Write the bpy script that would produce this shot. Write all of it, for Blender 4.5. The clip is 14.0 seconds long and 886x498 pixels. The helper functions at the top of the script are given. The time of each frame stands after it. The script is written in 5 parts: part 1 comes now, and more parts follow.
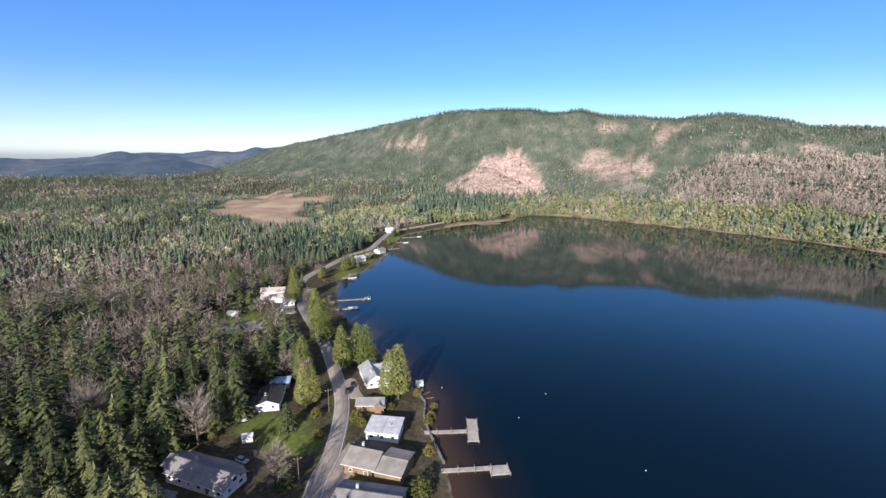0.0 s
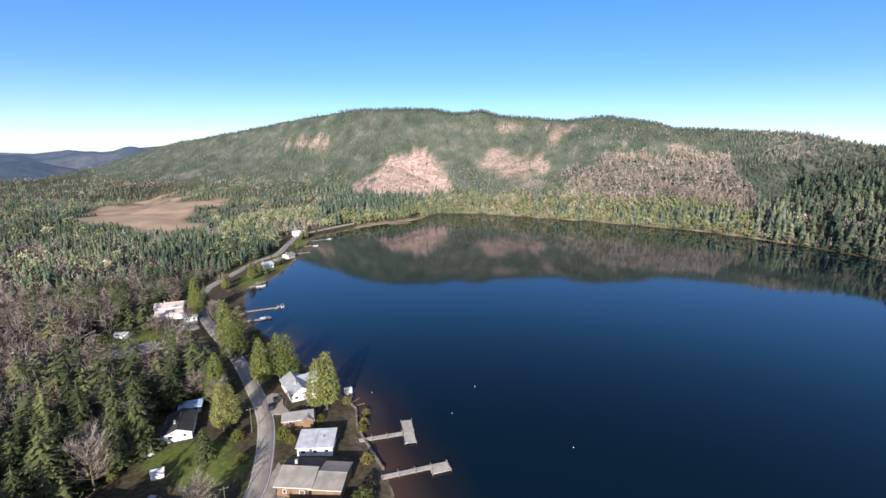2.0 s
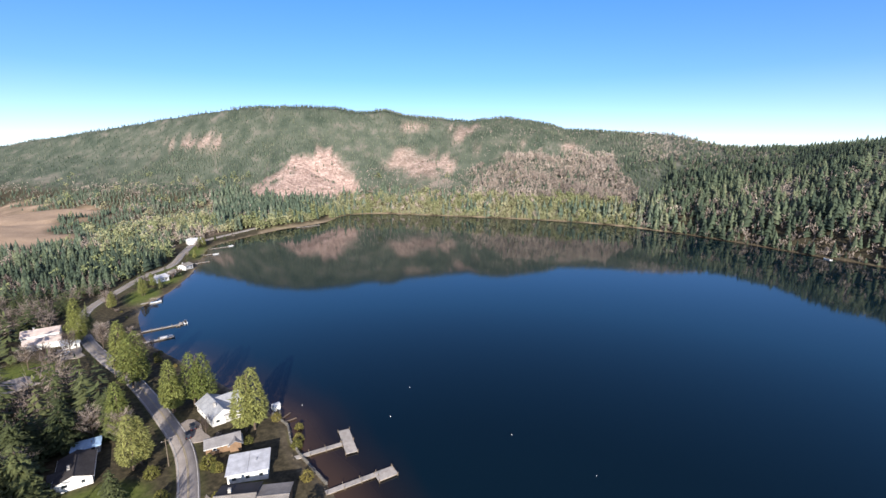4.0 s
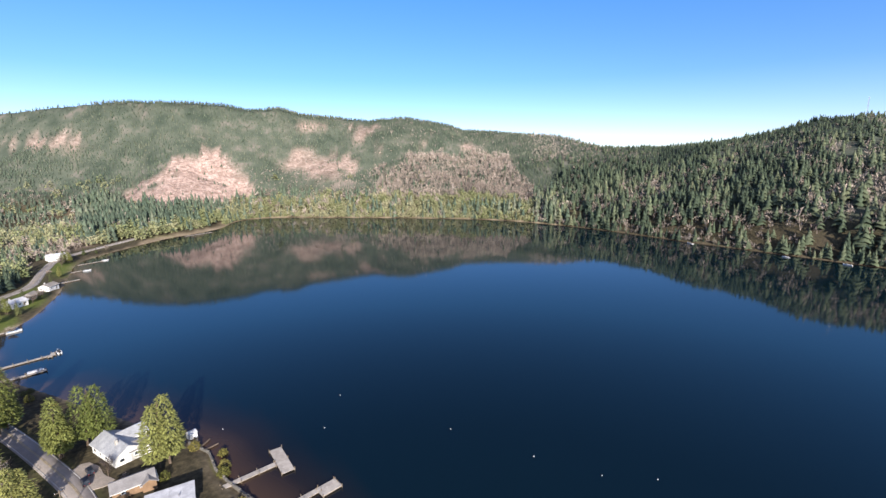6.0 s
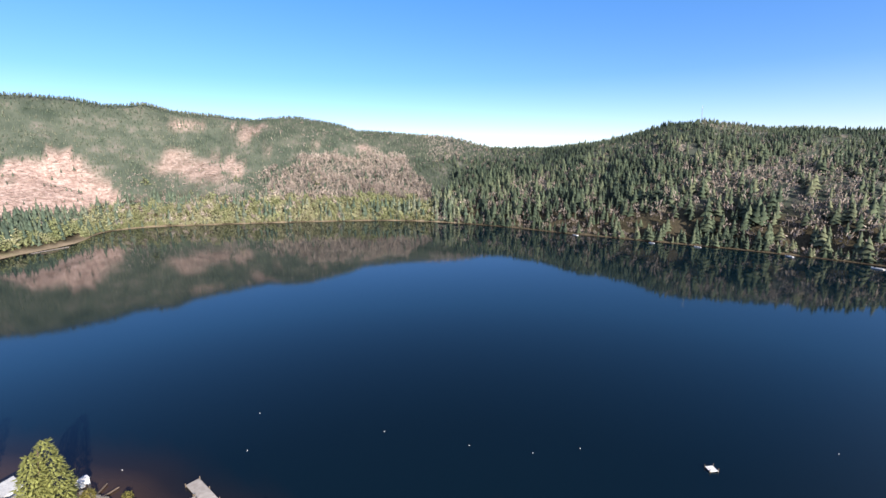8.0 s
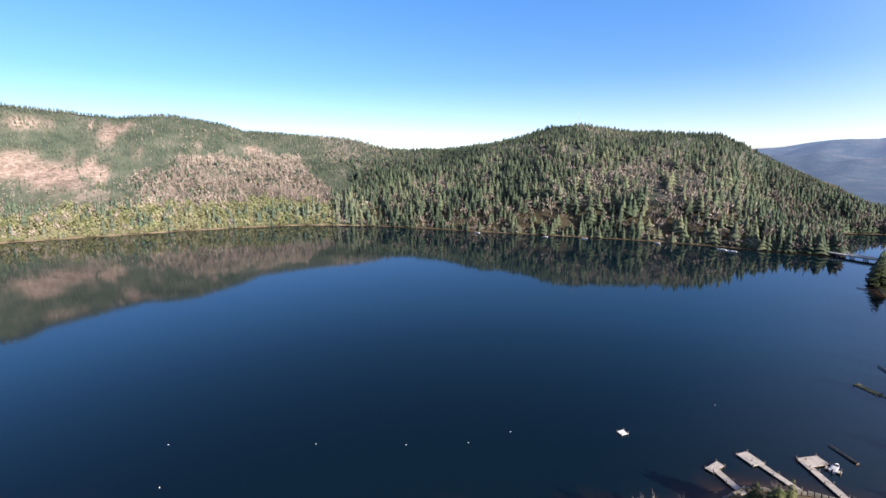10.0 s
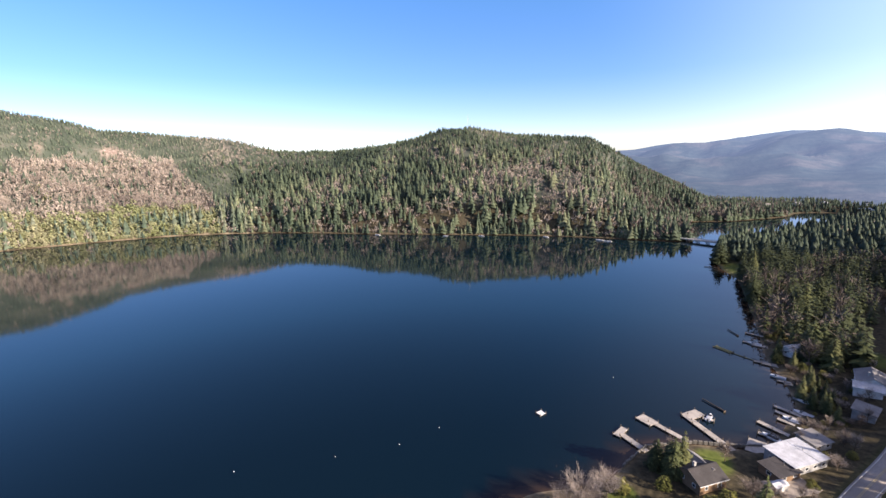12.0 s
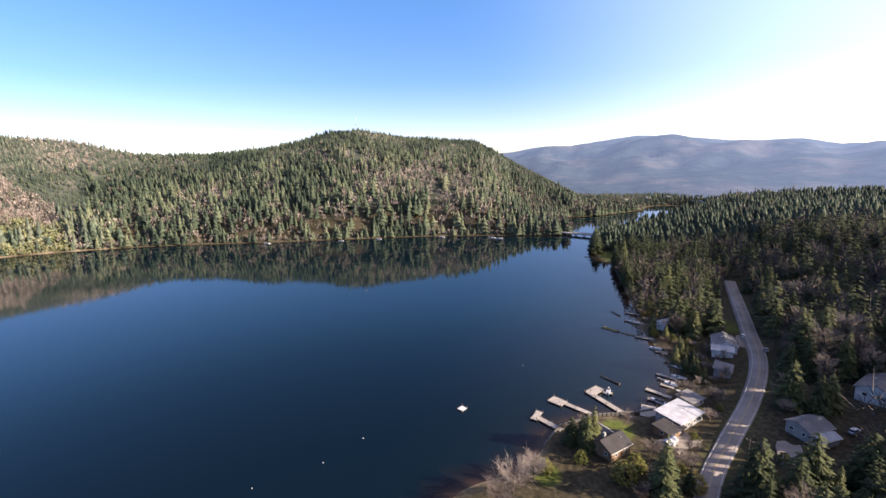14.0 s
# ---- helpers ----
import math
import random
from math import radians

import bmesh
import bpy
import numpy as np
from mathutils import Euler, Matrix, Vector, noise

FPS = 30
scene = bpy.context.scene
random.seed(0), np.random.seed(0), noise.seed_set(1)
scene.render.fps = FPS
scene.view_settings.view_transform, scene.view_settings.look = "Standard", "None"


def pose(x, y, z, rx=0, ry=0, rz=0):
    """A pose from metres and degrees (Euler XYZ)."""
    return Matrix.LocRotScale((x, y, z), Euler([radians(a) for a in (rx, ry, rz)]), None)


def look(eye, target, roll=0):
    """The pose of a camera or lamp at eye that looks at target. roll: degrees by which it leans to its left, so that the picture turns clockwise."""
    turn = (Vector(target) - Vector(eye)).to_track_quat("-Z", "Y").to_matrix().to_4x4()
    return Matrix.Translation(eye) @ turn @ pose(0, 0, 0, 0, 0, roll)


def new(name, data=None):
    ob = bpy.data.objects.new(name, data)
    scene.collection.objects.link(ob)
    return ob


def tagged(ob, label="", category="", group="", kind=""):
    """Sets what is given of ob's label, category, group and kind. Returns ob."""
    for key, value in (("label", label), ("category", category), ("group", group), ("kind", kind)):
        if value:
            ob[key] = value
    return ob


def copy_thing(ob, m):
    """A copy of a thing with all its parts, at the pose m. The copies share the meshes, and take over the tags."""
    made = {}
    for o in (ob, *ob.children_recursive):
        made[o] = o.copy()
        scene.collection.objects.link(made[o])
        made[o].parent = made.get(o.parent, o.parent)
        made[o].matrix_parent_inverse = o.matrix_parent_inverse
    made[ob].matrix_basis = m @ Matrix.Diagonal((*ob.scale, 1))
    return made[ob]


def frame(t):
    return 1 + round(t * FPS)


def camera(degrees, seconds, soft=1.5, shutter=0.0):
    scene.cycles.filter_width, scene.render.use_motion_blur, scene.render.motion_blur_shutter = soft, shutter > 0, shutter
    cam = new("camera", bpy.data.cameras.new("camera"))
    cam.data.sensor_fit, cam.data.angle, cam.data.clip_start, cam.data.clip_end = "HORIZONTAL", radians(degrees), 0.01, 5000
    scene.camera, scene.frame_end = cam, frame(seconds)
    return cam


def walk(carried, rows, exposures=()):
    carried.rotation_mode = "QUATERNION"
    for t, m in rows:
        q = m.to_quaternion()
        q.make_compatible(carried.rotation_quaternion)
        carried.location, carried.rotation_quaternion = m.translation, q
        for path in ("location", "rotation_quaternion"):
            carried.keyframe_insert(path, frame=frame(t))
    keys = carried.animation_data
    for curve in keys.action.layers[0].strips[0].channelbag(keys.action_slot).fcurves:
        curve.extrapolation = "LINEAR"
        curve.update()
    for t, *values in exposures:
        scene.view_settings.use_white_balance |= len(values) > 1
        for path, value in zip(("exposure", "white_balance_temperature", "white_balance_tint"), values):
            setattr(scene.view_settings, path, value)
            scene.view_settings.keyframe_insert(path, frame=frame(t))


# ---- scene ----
cam = camera(90.0, 14.0)
PITCH = -11.5
# seconds, x, y, z, yaw, lean
ROWS = [
    (0.0, 0.0, 0.0, 95.0, -0.0, 0.49),
    (0.5, -1.52, 0.37, 94.92, -3.07, 0.41),
    (1.0, -3.17, 0.86, 94.83, -6.11, 0.34),
    (1.5, -4.94, 1.45, 94.75, -9.16, 0.26),
    (2.0, -6.8, 2.14, 94.66, -12.2, 0.18),
    (2.5, -8.75, 2.94, 94.58, -15.32, 0.11),
    (3.0, -10.76, 3.83, 94.49, -18.3, 0.03),
    (5.5, -21.25, 9.62, 94.07, -34.04, -0.35),
    (6.0, -23.33, 11.02, 93.99, -37.31, -0.43),
    (6.5, -25.36, 12.49, 93.9, -40.73, -0.5),
    (7.0, -27.32, 14.03, 93.82, -44.18, -0.58),
    (7.5, -29.21, 15.64, 93.73, -47.83, -0.66),
    (8.0, -31.0, 17.31, 93.65, -50.95, -0.73),
    (10.5, -37.99, 26.48, 93.22, -67.71, -1.11),
    (11.0, -38.88, 28.46, 93.14, -71.14, -1.18),
    (11.5, -39.57, 30.47, 93.06, -74.63, -1.26),
    (12.0, -40.03, 32.52, 92.97, -78.06, -1.34),
    (12.5, -40.25, 34.6, 92.89, -81.63, -1.41),
    (13.0, -40.22, 36.71, 92.8, -85.2, -1.49),
    (13.5, -39.92, 38.84, 92.72, -88.83, -1.56),
    (14.0, -39.33, 41.0, 92.63, -92.37, -1.64),
]
walk(cam, [(t, pose(x, y, z, 90 + PITCH, 0, yaw) @ pose(0, 0, 0, 0, 0, lean)) for t, x, y, z, yaw, lean in ROWS],
     exposures=[(0.0, 0.92, 6550, 10), (6.0, 1.06, 6700, 11), (10.0, 1.22, 6950, 13), (14.0, 1.38, 7700, 18)])

# ---- daylight ----
SUN_AZ, SUN_EL = 197.0, 21.5          # degrees clockwise from +y, and above the horizon
world = bpy.data.worlds.new("world")
scene.world = world
world.use_nodes = True
wn = world.node_tree.nodes
sky = wn.new("ShaderNodeTexSky")
sky.sky_type = "NISHITA"
sky.sun_disc = False
sky.sun_elevation = radians(SUN_EL)
sky.sun_rotation = radians(SUN_AZ)
sky.altitude = 100
sky.air_density, sky.dust_density, sky.ozone_density = 1.0, 1.2, 1.6
wn["Background"].inputs["Strength"].default_value = 0.21
wl = world.node_tree.links
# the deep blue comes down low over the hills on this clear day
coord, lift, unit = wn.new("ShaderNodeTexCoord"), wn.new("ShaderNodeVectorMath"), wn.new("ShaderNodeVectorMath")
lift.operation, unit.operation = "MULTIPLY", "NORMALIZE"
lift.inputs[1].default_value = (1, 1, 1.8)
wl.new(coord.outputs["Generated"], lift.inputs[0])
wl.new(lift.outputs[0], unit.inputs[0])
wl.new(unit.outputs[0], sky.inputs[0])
# a pale band along the horizon under a saturated blue, and the broad white glow on the sun's side
split, tone_up = wn.new("ShaderNodeSeparateXYZ"), wn.new("ShaderNodeValToRGB")
wl.new(coord.outputs["Generated"], split.inputs[0])
wl.new(split.outputs["Z"], tone_up.inputs[0])
bands = tone_up.color_ramp.elements
bands.new(0.5)
bands.new(0.6)
bands.new(0.8)
for el_, pos_, col_ in zip(bands, (0.005, 0.05, 0.16, 0.32, 0.55), ((0.62, 0.7, 1.0, 1), (0.5, 0.52, 0.67, 1), (0.31, 0.47, 0.72, 1), (0.255, 0.515, 0.78, 1), (0.12, 0.2, 0.42, 1))):
    el_.position, el_.color = pos_, col_
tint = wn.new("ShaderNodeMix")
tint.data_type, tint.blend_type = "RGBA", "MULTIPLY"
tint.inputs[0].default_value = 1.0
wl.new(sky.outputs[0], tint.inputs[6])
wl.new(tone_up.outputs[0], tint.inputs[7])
sd = Vector((math.sin(radians(SUN_AZ)) * math.cos(radians(SUN_EL)), math.cos(radians(SUN_AZ)) * math.cos(radians(SUN_EL)), math.sin(radians(SUN_EL))))
toward, glow, whiten = wn.new("ShaderNodeVectorMath"), wn.new("ShaderNodeMapRange"), wn.new("ShaderNodeMix")
toward.operation = "DOT_PRODUCT"
toward.inputs[1].default_value = sd
wl.new(coord.outputs["Generated"], toward.inputs[0])
glow.interpolation_type = "SMOOTHSTEP"
for k_, v_ in (("From Min", -0.12), ("From Max", 0.75), ("To Min", 0.0), ("To Max", 1.1)):
    glow.inputs[k_].default_value = v_
wl.new(toward.outputs["Value"], glow.inputs["Value"])
whiten.data_type, whiten.blend_type, whiten.clamp_factor = "RGBA", "ADD", False
whiten.inputs[7].default_value = (1.0, 0.97, 0.9, 1)
wl.new(glow.outputs["Result"], whiten.inputs[0])
wl.new(tint.outputs[2], whiten.inputs[6])
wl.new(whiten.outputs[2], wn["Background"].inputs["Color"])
sun_data = bpy.data.lights.new("sun", "SUN")
sun_data.energy, sun_data.angle, sun_data.color = 5.0, radians(0.53), (1.0, 0.93, 0.84)
sun = new("sun", sun_data)
sun.matrix_world = look(sd * 500, (0, 0, 0))


# ---- materials ----
def material(name, build, rough=0.8, spec=0.3, metal=0.0):
    m = bpy.data.materials.new(name)
    m.use_nodes = True
    nt = m.node_tree
    b = nt.nodes["Principled BSDF"]
    b.inputs["Roughness"].default_value = rough
    b.inputs["Specular IOR Level"].default_value = spec
    b.inputs["Metallic"].default_value = metal
    build(nt, b)
    return m


def noise_node(nt, scale, detail=3.0, rough=0.6, kind="Object"):
    tc = nt.nodes.new("ShaderNodeTexCoord")
    n = nt.nodes.new("ShaderNodeTexNoise")
    n.inputs["Scale"].default_value = scale
    n.inputs["Detail"].default_value = detail
    n.inputs["Roughness"].default_value = rough
    nt.links.new(tc.outputs[kind], n.inputs["Vector"])
    return n.outputs["Fac"]


def ramp(nt, fac, stops):
    r = nt.nodes.new("ShaderNodeValToRGB")
    e = r.color_ramp.elements
    while len(e) < len(stops):
        e.new(0.5)
    for el, (pos, col) in zip(e, stops):
        el.position, el.color = pos, (*col, 1)
    nt.links.new(fac, r.inputs["Fac"])
    return r.outputs["Color"]


def mix(nt, fac, a, b, mode="MIX"):
    n = nt.nodes.new("ShaderNodeMix")
    n.data_type, n.blend_type = "RGBA", mode
    for sock, v in ((n.inputs[0], fac), (n.inputs[6], a), (n.inputs[7], b)):
        if isinstance(v, bpy.types.NodeSocket):
            nt.links.new(v, sock)
        elif isinstance(v, tuple):
            sock.default_value = (*v, 1)
        else:
            sock.default_value = v
    return n.outputs[2]


def attr(nt, name):
    a = nt.nodes.new("ShaderNodeAttribute")
    a.attribute_name = name
    return a.outputs["Fac"]


def bump(nt, b, height, strength=0.3, dist=0.1):
    n = nt.nodes.new("ShaderNodeBump")
    n.inputs["Strength"].default_value = strength
    n.inputs["Distance"].default_value = dist
    nt.links.new(height, n.inputs["Height"])
    nt.links.new(n.outputs[0], b.inputs["Normal"])


def two_scale(dark, light, fine, coarse, rough=0.8, spec=0.3, metal=0.0, relief=0.3, name="mat"):
    """A surface of one colour family, varied at a fine and a coarse scale."""
    def build(nt, b):
        f = noise_node(nt, fine, 4)
        c = noise_node(nt, coarse, 2)
        base = ramp(nt, f, [(0.3, dark), (0.7, light)])
        stain = ramp(nt, c, [(0.35, (0.72, 0.72, 0.72)), (0.65, (1, 1, 1))])
        nt.links.new(mix(nt, 1.0, base, stain, "MULTIPLY"), b.inputs["Base Color"])
        if relief:
            bump(nt, b, f, relief, 0.05)
    return material(name, build, rough, spec, metal)


def foliage(name, stops, source, light=0.0):
    """Leaves or twigs; source: a per-tree attribute, or the object's own random number."""
    def build(nt, b):
        if source == "object":
            oi = nt.nodes.new("ShaderNodeObjectInfo")
            tone = oi.outputs["Random"]
        else:
            tone = attr(nt, source)
        col = ramp(nt, tone, stops)
        g = nt.nodes.new("ShaderNodeNewGeometry")
        lo_, hi_ = (0.62, 1.3) if source == "object" else (0.78, 1.16)
        isl = ramp(nt, g.outputs["Random Per Island"], [(0, (lo_, lo_, lo_)), (1, (hi_, hi_, hi_ * 0.95))])
        col = mix(nt, 1.0, col, isl, "MULTIPLY")
        nt.links.new(col, b.inputs["Base Color"])
        if light:
            tr = nt.nodes.new("ShaderNodeBsdfTranslucent")
            nt.links.new(col, tr.inputs["Color"])
            ms = nt.nodes.new("ShaderNodeMixShader")
            ms.inputs[0].default_value = light
            nt.links.new(b.outputs[0], ms.inputs[1])
            nt.links.new(tr.outputs[0], ms.inputs[2])
            nt.links.new(ms.outputs[0], nt.nodes["Material Output"].inputs["Surface"])
    return material(name, build, 0.75, 0.15)


# distant firs: bluer than the near ones, haze mixed into the needle colour
FIR_HAZED = [(0, (0.03, 0.044, 0.032)), (0.4, (0.058, 0.078, 0.05)), (0.75, (0.095, 0.113, 0.07)), (1, (0.135, 0.145, 0.088))]
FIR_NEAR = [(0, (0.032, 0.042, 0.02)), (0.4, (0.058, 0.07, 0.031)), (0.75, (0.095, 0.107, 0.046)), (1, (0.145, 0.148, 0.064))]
CEDAR = [(0, (0.125, 0.15, 0.045)), (0.6, (0.19, 0.205, 0.065)), (1, (0.25, 0.25, 0.09))]
BARE = [(0, (0.085, 0.066, 0.062)), (0.5, (0.23, 0.19, 0.168)), (1, (0.36, 0.3, 0.26))]
LIME = [(0, (0.14, 0.165, 0.075)), (0.5, (0.22, 0.235, 0.115)), (1, (0.33, 0.31, 0.19))]
# plantation green, greyed and cooled by haze put into the colour
HILL_HAZED = [(0, (0.042, 0.062, 0.047)), (0.45, (0.064, 0.088, 0.062)), (0.8, (0.092, 0.113, 0.08)), (1, (0.13, 0.14, 0.102))]
M_hill_far = foliage("plantation_needles_hazed", HILL_HAZED, "tone")
M_stone = two_scale((0.1, 0.095, 0.085), (0.2, 0.185, 0.165), 4, 0.6, 0.9, name="dark_bank_stone")
M_fir_far = foliage("fir_needles_hazed", FIR_HAZED, "tone")
M_bare_far = foliage("bare_twigs_far", BARE, "tone")
M_lime_far = foliage("mossy_leaves_far", LIME, "tone")
M_fir = foliage("fir_needles", FIR_NEAR, "object", 0.05)
M_fir_mid = foliage("fir_needles_mid", FIR_NEAR, "tone")
M_cedar = foliage("cedar_sprays", CEDAR, "object", 0.2)
M_twig = foliage("bare_twigs", BARE, "object")
M_shrub = foliage("shrub_leaves", [(0, (0.07, 0.08, 0.025)), (0.5, (0.15, 0.14, 0.04)), (1, (0.22, 0.17, 0.06))], "object", 0.1)
M_bark = two_scale((0.07, 0.05, 0.035), (0.17, 0.13, 0.1), 8, 1, 0.9, 0.2, name="bark")
M_white_roof = two_scale((0.42, 0.43, 0.46), (0.58, 0.58, 0.6), 3, 0.4, 0.55, 0.4, relief=0.1, name="pale_metal_roof")
M_metal_roof = two_scale((0.27, 0.28, 0.3), (0.42, 0.43, 0.45), 3, 0.4, 0.5, 0.4, relief=0.1, name="grey_metal_roof")
M_tan_roof = two_scale((0.2, 0.178, 0.158), (0.34, 0.31, 0.28), 5, 0.3, 0.85, name="weathered_tan_shingle")
M_grey_roof = two_scale((0.17, 0.16, 0.16), (0.27, 0.26, 0.26), 5, 0.3, 0.85, name="grey_shingle")
M_dark_roof = two_scale((0.035, 0.031, 0.032), (0.075, 0.068, 0.068), 5, 0.3, 0.85, name="dark_shingle")
M_pink_roof = two_scale((0.5, 0.4, 0.36), (0.66, 0.56, 0.5), 4, 0.3, 0.8, name="pinkish_roof_sheet")
M_blue_roof = two_scale((0.25, 0.4, 0.62), (0.4, 0.55, 0.75), 4, 0.3, 0.5, name="blue_tarp")
M_white_wall = two_scale((0.68, 0.67, 0.64), (0.8, 0.79, 0.77), 6, 0.5, 0.7, relief=0.1, name="white_siding")
M_grey_wall = two_scale((0.28, 0.28, 0.28), (0.4, 0.39, 0.38), 6, 0.5, 0.75, relief=0.1, name="grey_siding")
M_brown_wall = two_scale((0.16, 0.1, 0.06), (0.28, 0.18, 0.11), 6, 0.5, 0.75, relief=0.1, name="brown_siding")
M_trim = two_scale((0.7, 0.7, 0.68), (0.8, 0.8, 0.78), 6, 1, 0.6, relief=0.0, name="white_trim")
M_pane = two_scale((0.025, 0.03, 0.04), (0.04, 0.05, 0.06), 2, 0.5, 0.06, 0.6, relief=0.0, name="window_glass")
M_deck = two_scale((0.3, 0.27, 0.24), (0.5, 0.45, 0.4), 4, 0.6, 0.85, name="weathered_planks")
M_pile = two_scale((0.1, 0.08, 0.06), (0.2, 0.16, 0.12), 5, 1, 0.9, name="dark_timber")
M_float = two_scale((0.55, 0.55, 0.3), (0.68, 0.66, 0.42), 4, 0.6, 0.7, name="yellowed_float")
M_moss = two_scale((0.09, 0.09, 0.035), (0.24, 0.21, 0.09), 3, 0.5, 0.9, name="mossy_logs")
M_asphalt = two_scale((0.25, 0.22, 0.2), (0.36, 0.32, 0.29), 3, 0.12, 0.9, relief=0.1, name="sunbleached_asphalt")
M_gravel = two_scale((0.24, 0.2, 0.17), (0.4, 0.35, 0.3), 4, 0.3, 0.95, name="gravel")
M_line = two_scale((0.45, 0.43, 0.4), (0.62, 0.6, 0.56), 3, 0.5, 0.7, relief=0.0, name="white_road_paint")
M_yellow = two_scale((0.42, 0.34, 0.2), (0.55, 0.45, 0.28), 3, 0.5, 0.7, relief=0.0, name="yellow_road_paint")
M_concrete = two_scale((0.33, 0.32, 0.3), (0.48, 0.46, 0.43), 4, 0.4, 0.85, name="concrete")
M_gel = two_scale((0.7, 0.7, 0.7), (0.82, 0.82, 0.82), 2, 0.5, 0.25, 0.5, relief=0.0, name="white_gelcoat")
M_rubber = two_scale((0.015, 0.015, 0.015), (0.035, 0.035, 0.035), 6, 1, 0.8, name="tyre_rubber")
M_steel = two_scale((0.35, 0.36, 0.37), (0.5, 0.5, 0.5), 5, 1, 0.4, 0.5, 0.8, 0.0, name="galvanised_steel")
M_carpaint = {k: two_scale(tuple(v * 0.85 for v in c), c, 3, 1, 0.3, 0.5, 0.2, 0.0, name=k + "_car_paint")
              for k, c in (("white", (0.7, 0.7, 0.7)), ("silver", (0.4, 0.41, 0.43)), ("dark", (0.03, 0.035, 0.05)), ("red", (0.3, 0.04, 0.03)))}


def ground_build(nt, b):
    f = noise_node(nt, 0.6, 5)
    c = noise_node(nt, 0.03, 3)
    floor_ = ramp(nt, f, [(0.3, (0.03, 0.028, 0.018)), (0.55, (0.07, 0.058, 0.036)), (0.75, (0.12, 0.1, 0.06))])
    grass = ramp(nt, f, [(0.3, (0.065, 0.09, 0.02)), (0.7, (0.135, 0.155, 0.042))])
    field = ramp(nt, f, [(0.3, (0.27, 0.19, 0.13)), (0.7, (0.42, 0.31, 0.22))])
    slash = ramp(nt, noise_node(nt, 0.16, 6, 0.8), [(0.35, (0.16, 0.11, 0.09)), (0.5, (0.33, 0.235, 0.2)), (0.68, (0.56, 0.44, 0.39))])
    sand = ramp(nt, f, [(0.3, (0.2, 0.15, 0.1)), (0.7, (0.36, 0.29, 0.2))])
    hill = ramp(nt, c, [(0.3, (0.05, 0.067, 0.05)), (0.55, (0.076, 0.088, 0.067)), (0.75, (0.13, 0.115, 0.1))])
    col = mix(nt, attr(nt, "hill"), floor_, hill)
    col = mix(nt, attr(nt, "grass"), col, grass)
    col = mix(nt, attr(nt, "field"), col, field)
    col = mix(nt, attr(nt, "slash"), col, slash)
    col = mix(nt, attr(nt, "sand"), col, sand)
    stain = ramp(nt, c, [(0.3, (0.75, 0.75, 0.75)), (0.7, (1.1, 1.1, 1.1))])
    nt.links.new(mix(nt, 1.0, col, stain, "MULTIPLY"), b.inputs["Base Color"])
    bump(nt, b, f, 0.5, 0.3)


M_ground = material("ground", ground_build, 0.95, 0.1)


def water_build(nt, b):
    b.inputs["IOR"].default_value = 1.4
    shallow = ramp(nt, attr(nt, "depth"), [(0.0, (0.06, 0.036, 0.022)), (0.5, (0.014, 0.012, 0.011)), (1.0, (0.002, 0.0088, 0.0135))])
    nt.links.new(shallow, b.inputs["Base Color"])
    bump(nt, b, noise_node(nt, 0.9, 3), 0.04, 0.05)


M_water = material("lake_water", water_build, 0.05, 0.5)


def haze_build(nt, b):
    fine = noise_node(nt, 0.02, 5, 0.7)
    coarse = noise_node(nt, 0.0035, 4, 0.6)
    woods = ramp(nt, fine, [(0.35, (0.018, 0.03, 0.036)), (0.65, (0.045, 0.056, 0.058))])
    cleared = ramp(nt, fine, [(0.3, (0.05, 0.05, 0.052)), (0.7, (0.1, 0.092, 0.09))])
    col = mix(nt, ramp(nt, coarse, [(0.52, (0, 0, 0)), (0.6, (0.8, 0.8, 0.8))]), woods, cleared)
    nt.links.new(col, b.inputs["Base Color"])
    # the blue of the air in between, put on the hills as a faint glow
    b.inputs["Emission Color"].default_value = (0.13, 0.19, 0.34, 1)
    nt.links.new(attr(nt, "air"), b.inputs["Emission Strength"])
    bump(nt, b, fine, 0.5, 12)


M_haze = material("hazed_hills", haze_build, 0.95, 0.0)


# ---- mesh helpers ----
def link_mesh(name, me, mat, parent=None, label=""):
    if mat:
        me.materials.append(mat)
    ob = new(name, me)
    if parent:
        ob.parent = parent
    if label:
        ob["label"] = label
    return ob


def tri_mesh(name, verts, tris, attrs=()):
    me = bpy.data.meshes.new(name)
    me.vertices.add(len(verts))
    me.vertices.foreach_set("co", np.ascontiguousarray(verts, np.float32).ravel())
    me.loops.add(len(tris) * 3)
    me.loops.foreach_set("vertex_index", np.ascontiguousarray(tris, np.int32).ravel())
    me.polygons.add(len(tris))
    me.polygons.foreach_set("loop_start", np.arange(0, len(tris) * 3, 3, dtype=np.int32))
    for an, vals in attrs:
        a = me.attributes.new(an, "FLOAT", "POINT")
        a.data.foreach_set("value", np.ascontiguousarray(vals, np.float32))
    me.update(calc_edges=True)
    me.validate()
    return me


def part(name, bm, mat, parent=None, label=""):
    me = bpy.data.meshes.new(name)
    bm.to_mesh(me)
    bm.free()
    return link_mesh(name, me, mat, parent, label)


def box(bm, x0, y0, z0, x1, y1, z1, bevel=0.0):
    r = bmesh.ops.create_cube(bm, size=1, matrix=Matrix.LocRotScale(((x0 + x1) / 2, (y0 + y1) / 2, (z0 + z1) / 2), None, (x1 - x0, y1 - y0, z1 - z0)))
    if bevel:
        es = list({e for v in r["verts"] for e in v.link_edges})
        bmesh.ops.bevel(bm, geom=es, offset=bevel, segments=1, affect="EDGES")
    return bm


def boxed(*a, bevel=0.0):
    return box(bmesh.new(), *a, bevel=bevel)


